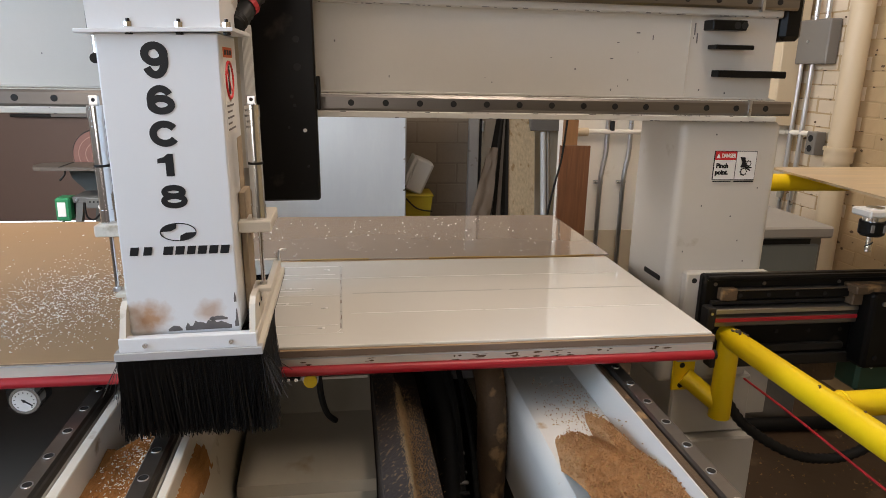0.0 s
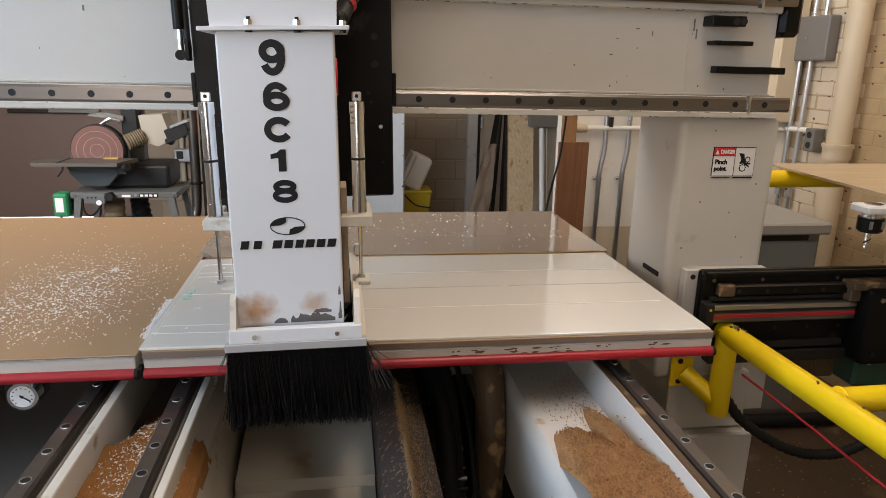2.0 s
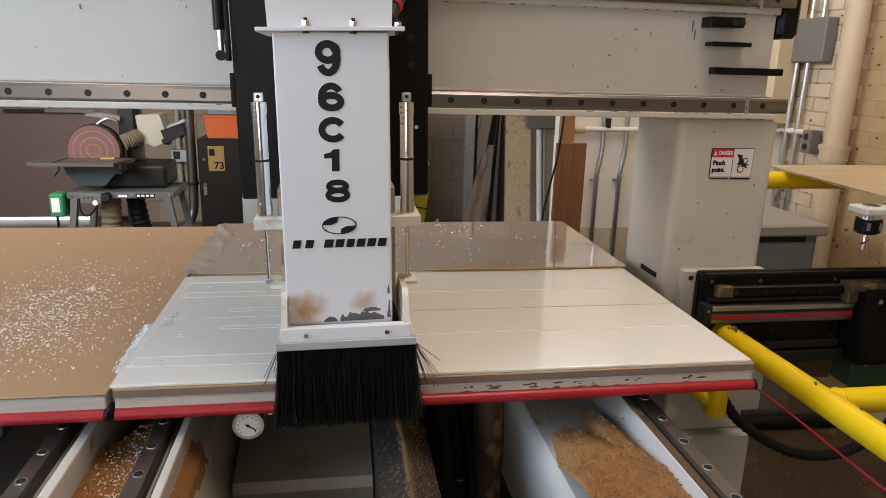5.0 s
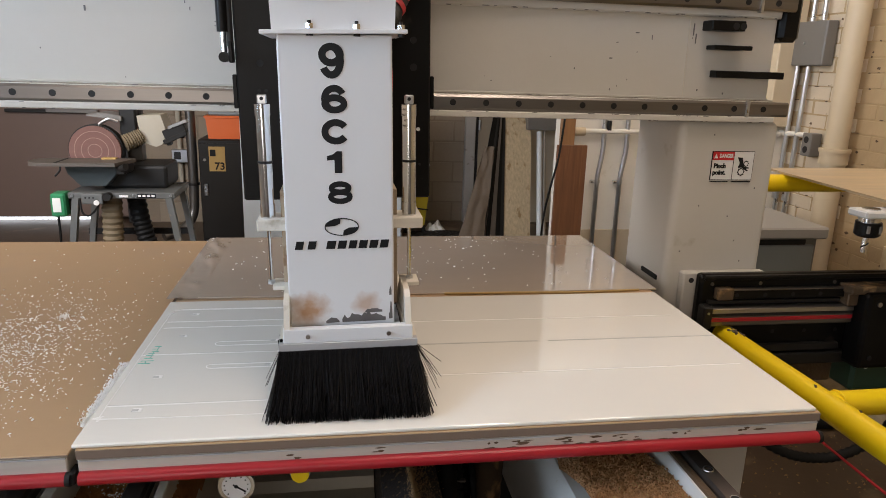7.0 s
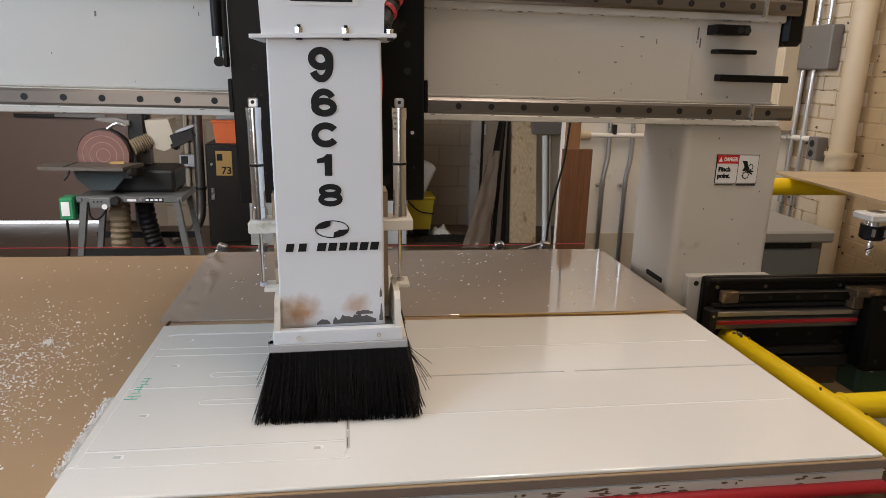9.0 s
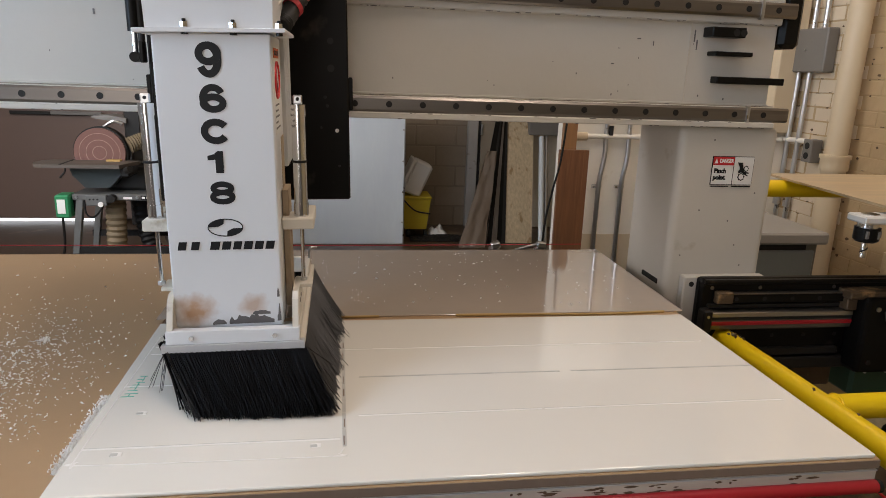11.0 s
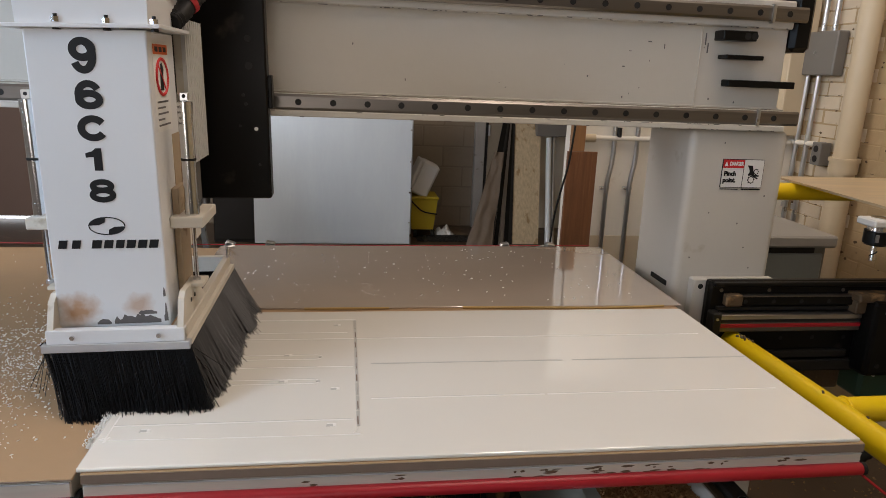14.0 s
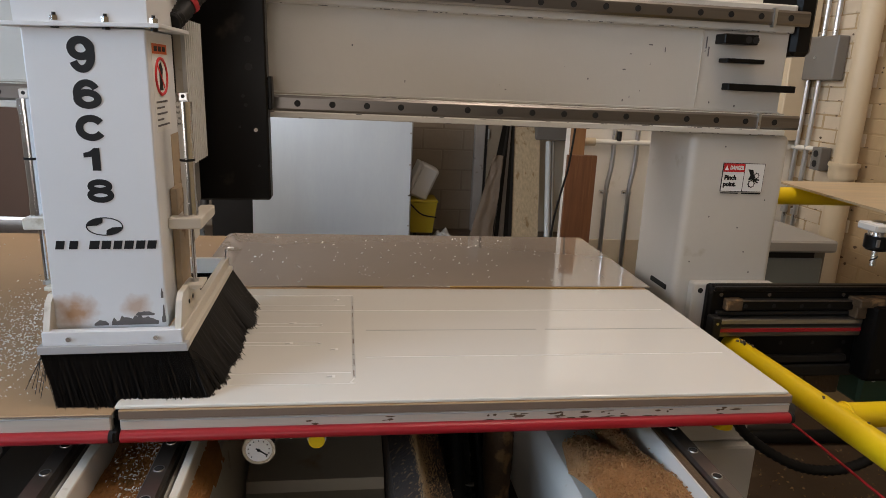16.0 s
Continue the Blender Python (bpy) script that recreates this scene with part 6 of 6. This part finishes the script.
def wall_conduit(x, kick, label):
    y = MW - 0.03
    c = thing("steel_conduit", x, y, 0.0, label, "conduit", group="steel conduits")
    part("tube", tube([(x, y, 0.0), (x, y, 0.5), (x, y, 0.90), (x + kick * 0.15, y, 0.985), (x + kick, y, 1.10), (x + kick, y, 1.25), (x + kick, y, 2.0), (x + kick, y, 3.9)], 0.0125, 12), "zinc", c, smooth=True)
    part("clamp", rod((x - 0.032, y + 0.012, 0.938), (x + 0.018, y + 0.012, 0.938), 0.010, n=8), "zinc", c)
    part("clamp_screw", rod((x - 0.028, y - 0.004, 0.938), (x - 0.028, y + 0.012, 0.938), 0.006, n=8), "chrome", c)


wall_conduit(1.076, 0.018, "bright steel conduit with a kink on the white wall")
wall_conduit(1.203, 0.018, "bright steel conduit with a kink on the white wall")
solo("painted_pipe", rod((0.90, MW - 0.035, 1.203), (RW - 0.05, MW - 0.035, 1.208), 0.013, n=12), "white_wall", "white painted pipe across the wall", "pipe", smooth=True)
solo("pipe_joint", rod((0.895, MW - 0.035, 1.200), (0.985, MW - 0.035, 1.202), 0.022, n=14), "pipe", "fat cream painted pipe joint", "pipe joint", smooth=True)
solo("pipe_valve", rod((1.115, MW - 0.04, 1.21), (1.115, MW - 0.04, 1.26), 0.012, n=10), "darkiron", "small dark valve on the pipe", "valve")

# right wall near the machine
for y, k in ((1.70, 0), (1.615, 1)):
    c = thing("steel_conduit", RW - 0.03, y, 0.75, "thin bright steel conduit on the brick wall", "conduit", group="steel conduits")
    part("tube", rod((RW - 0.03, y, 0.0), (RW - 0.03, y - 0.02, 1.565), 0.013, n=12), "zinc", c, smooth=True)
    part("coupling", rod((RW - 0.03, y, 0.86), (RW - 0.03, y, 0.89), 0.017, n=12), "zinc", c)
    part("upper_tube", rod((RW - 0.03, y - 0.08, 1.76), (RW - 0.03, y - 0.08, 3.9), 0.013, n=12), "zinc", c, smooth=True)
pb2 = thing("pull_box", RW - 0.08, 1.6, 1.5, "grey enamel electrical pull box on the wall", "electrical box")
part("box_body", box(RW - 0.07, RW - 0.005, 1.45, 1.72, 1.565, 1.78, 0.006), "greybox", pb2)
part("box_screw", rod((RW - 0.075, 1.60, 1.675), (RW - 0.068, 1.60, 1.675), 0.006, n=8), "zinc", pb2)
vp = thing("drain_pipe", RW - 0.075, 1.235, 0.0, "thick cream painted drain pipe with collar", "pipe")
for nm, z0, z1, r in (("pipe_body", 1.10, 3.99, 0.052), ("collar", 1.11, 1.165, 0.064), ("collar_ring", 1.165, 1.182, 0.070), ("lower_pipe", 0.0, 1.11, 0.056)):
    part(nm, rod((RW - 0.075, 1.245, z0), (RW - 0.075, 1.245, z1), r, n=28), "pipe", vp, smooth=True)
solo("painted_pipe", rod((RW - 0.03, 1.48, 1.222), (RW - 0.03, 1.74, 1.212), 0.013, n=10), "white_wall", "white painted pipe along the wall", "pipe", smooth=True)
sb = thing("outlet_box", RW - 0.04, 1.47, 1.16, "grey metal double socket box on the wall", "outlet box")
part("box_body", box(RW - 0.07, RW - 0.01, 1.43, 1.50, 1.12, 1.235, 0.004), "greybox", sb)
for dz in (1.152, 1.202):
    part("socket", rod((RW - 0.0725, 1.465, dz), (RW - 0.069, 1.465, dz), 0.017, n=14), "hole", sb)
solo("wall_pilaster", box(1.99, RW - 0.015, MW - 0.07, MW, 1.245, 4.0, 0.006), "pipe", "smooth cream painted pier on the cross wall", kind="structure")
gc = thing("grey_cabinet", 1.55, 1.1, 0.0, "grey enamel metal cabinet beside the column", "cabinet")
part("cabinet_top", box(1.20, 1.74, 0.78, 1.45, 0.855, 0.905, 0.008), "cabinet", gc)
part("cabinet_body", box(1.22, 1.72, 0.82, 1.42, 0.0, 0.855, 0.006), "greybox", gc)
part("drawer_gap", box(1.23, 1.66, 0.812, 0.822, 0.825, 0.852), "hole", gc)
part("drawer_front", box(1.24, 1.70, 0.805, 0.822, 0.70, 0.825, 0.006), "bluegrey", gc, "blue-grey drawer front")
part("drawer_knob", rod((1.68, 0.82, 0.64), (1.68, 0.81, 0.64), 0.009), "zinc", gc)
solo("orange_board", box(2.02, 2.06, 0.52, 0.80, 0.0, 0.82, 0.003), "maple", "orange-brown board leaning on the brick wall", "board")

bk = brick_mesh("brick", 0.02, 0.207, 0.065, "brick", 0.003)
bw = brick_mesh("white_brick", 0.02, 0.207, 0.065, "brick_white", 0.003)
tan_places, white_places = [], []
rb = random.Random(4)
for r in range(4, 29):
    for c in range(0, 6):
        y = 0.47 + 0.215 * c + (0.107 if r % 2 else 0)
        z = 0.04 + 0.0695 * r
        if y < 1.70:
            (white_places if y > 1.30 and z > 0.80 else tan_places).append((RW + 0.0093 - rb.uniform(0, 0.0022), y + rb.uniform(-0.004, 0.004), z + rb.uniform(-0.0015, 0.0015)))
chips = bmesh.new()
for r in range(4, 29):
    for _ in range(5):
        cy, cz = rb.uniform(0.45, 1.72), 0.04 + 0.0695 * r + rb.choice((0.034, 0.0365, -0.032)) + rb.gauss(0, 0.002)
        cl, ch = rb.uniform(0.004, 0.020), rb.uniform(0.0015, 0.006)
        prism([(cy - cl, cz + rb.gauss(0, 0.001)), (cy - cl * 0.3, cz - ch * rb.random()), (cy + cl * 0.6, cz - ch * 0.6), (cy + cl, cz), (cy + cl * 0.4, cz + ch * rb.random()), (cy - cl * 0.5, cz + ch * 0.5)], 0, RW - 0.0032, RW + 0.004, chips)
for _ in range(70):
    cy, cz, cr = rb.uniform(0.45, 1.70), rb.uniform(0.35, 2.0), rb.uniform(0.003, 0.013)
    prism([(cy + cr * rb.uniform(0.5, 1.2) * math.cos(a), cz + 0.7 * cr * rb.uniform(0.5, 1.2) * math.sin(a)) for a in [k * math.pi / 4 for k in range(8)]], 0, RW - 0.0034, RW + 0.004, chips)
tagged(part("flaked_joints", chips, "gap", wall_right, "dark flaked spots in the thick wall paint"), kind="stuff")
pieces("brick", wall_right, bk, tan_places)
pieces("brick", wall_right, bw, white_places)


# ---- what moves ----
TABLE = [(0, -0.397), (0.5, -0.397), (1, -0.398), (1.5, -0.398), (2, -0.398), (2.5, -0.398), (2.8, -0.399), (3, -0.409), (3.5, -0.457), (4, -0.485), (6.5, -0.708), (7, -0.753), (7.5, -0.796), (8, -0.817), (8.5, -0.861), (8.8, -0.887), (9, -0.895), (9.2, -0.896), (11.5, -0.897), (12, -0.897), (12.5, -0.896), (13, -0.896), (13.3, -0.894), (13.5, -0.886), (14, -0.842), (14.5, -0.794), (15, -0.748), (15.5, -0.699), (16, -0.651)]
HEAD = [(0, -0.264), (0.5, -0.214), (1, -0.163), (1.5, -0.114), (2, -0.087), (2.5, -0.049), (3, -0.003), (3.2, 0.0), (3.5, 0.001), (4, 0.001), (6.5, 0.001), (7, 0.0), (7.5, 0.0), (8, 0.0), (8.5, 0.001), (8.7, -0.001), (9, -0.028), (9.2, -0.048), (11.5, -0.246), (12, -0.298), (12.5, -0.346), (13, -0.371), (13.5, -0.406), (13.8, -0.415), (14, -0.416), (14.5, -0.416), (15, -0.416), (15.5, -0.415), (16, -0.414)]
# the bristles' lean in degrees: forward (front row) and to the right (all rows)
FORWARD = [(0, 0), (4.2, 0), (5.0, -4), (5.6, -30), (6.3, -57), (9, -57), (11.3, -57), (13.3, -57), (14.0, -45), (15.0, -28), (16, -15)]
RIGHTWARD = [(0, 4), (3, 3), (4.5, 0), (9, 0), (9.4, 10), (10.2, 24), (13.5, 26), (14.2, 26), (16, 22)]
DRAG = [(0, 0), (4.5, 0), (6, -8), (9, -12), (9.6, -22), (10.2, -31), (13.5, -33), (16, -33)]


def lean(rows, t):
    return float(np.interp(t, [r[0] for r in rows], [r[1] for r in rows]))


def motions():
    for t in (table_r, table_l):
        walk(t, [(s, pose(0, y, 0)) for s, y in TABLE])
    walk(head, [(s, pose(HC + x, -0.3, 1.3, 0, -1.1, 0)) for s, x in HEAD])
    times = sorted({r[0] for r in FORWARD + RIGHTWARD + DRAG})
    for ob, root, u in front_tufts:
        spread = 11 * (2 * u - 1) ** 3 if u < 0.5 else 7 * (2 * u - 1) ** 4
        rows = []
        for s in times:
            f, r = lean(FORWARD, s), lean(RIGHTWARD, s)
            bent = min(1, abs(f) / 45)
            rows.append((s, Matrix.Translation(root) @ pose(0, 0, 0, f, -r * (1 - bent) - spread * (1 if s > 5.5 else 0.3) * (1 if u > 0.5 else max(0, 1 - r / 18)), (r + (14 * (1 - u) ** 2 if r > 8 else 0)) * 0.9 * bent)))
        walk(ob, rows)
    for tufts, flip in ((right_tufts, 0), (left_tufts, 1)):
        for ob, root, u in tufts:
            near = max(0, 1 - (1 - u if flip else u) * 4)
            inward = [(-50 if flip else 50) * min(1, max(0, (root.y - 0.3 - lean(TABLE, s)) / 0.06)) * max(0, min(1, (5.6 - s) / 1.2)) for s in times]
            walk(ob, [(s, Matrix.Translation(root) @ pose(0, 0, 0, lean(FORWARD, s) * max(near * 0.8, 0.65 * min(1, max(0, -lean(DRAG, s) - 12) / 18)), lean(DRAG, s) * (1 - 0.35 * near) * (1.35 if flip else 1 + 0.22 * noise.noise((u * 6, 1, 4)) + 0.10 * noise.noise((u * 31, 2, 4))) + turn, 0)) for s, turn in zip(times, inward)])


motions()
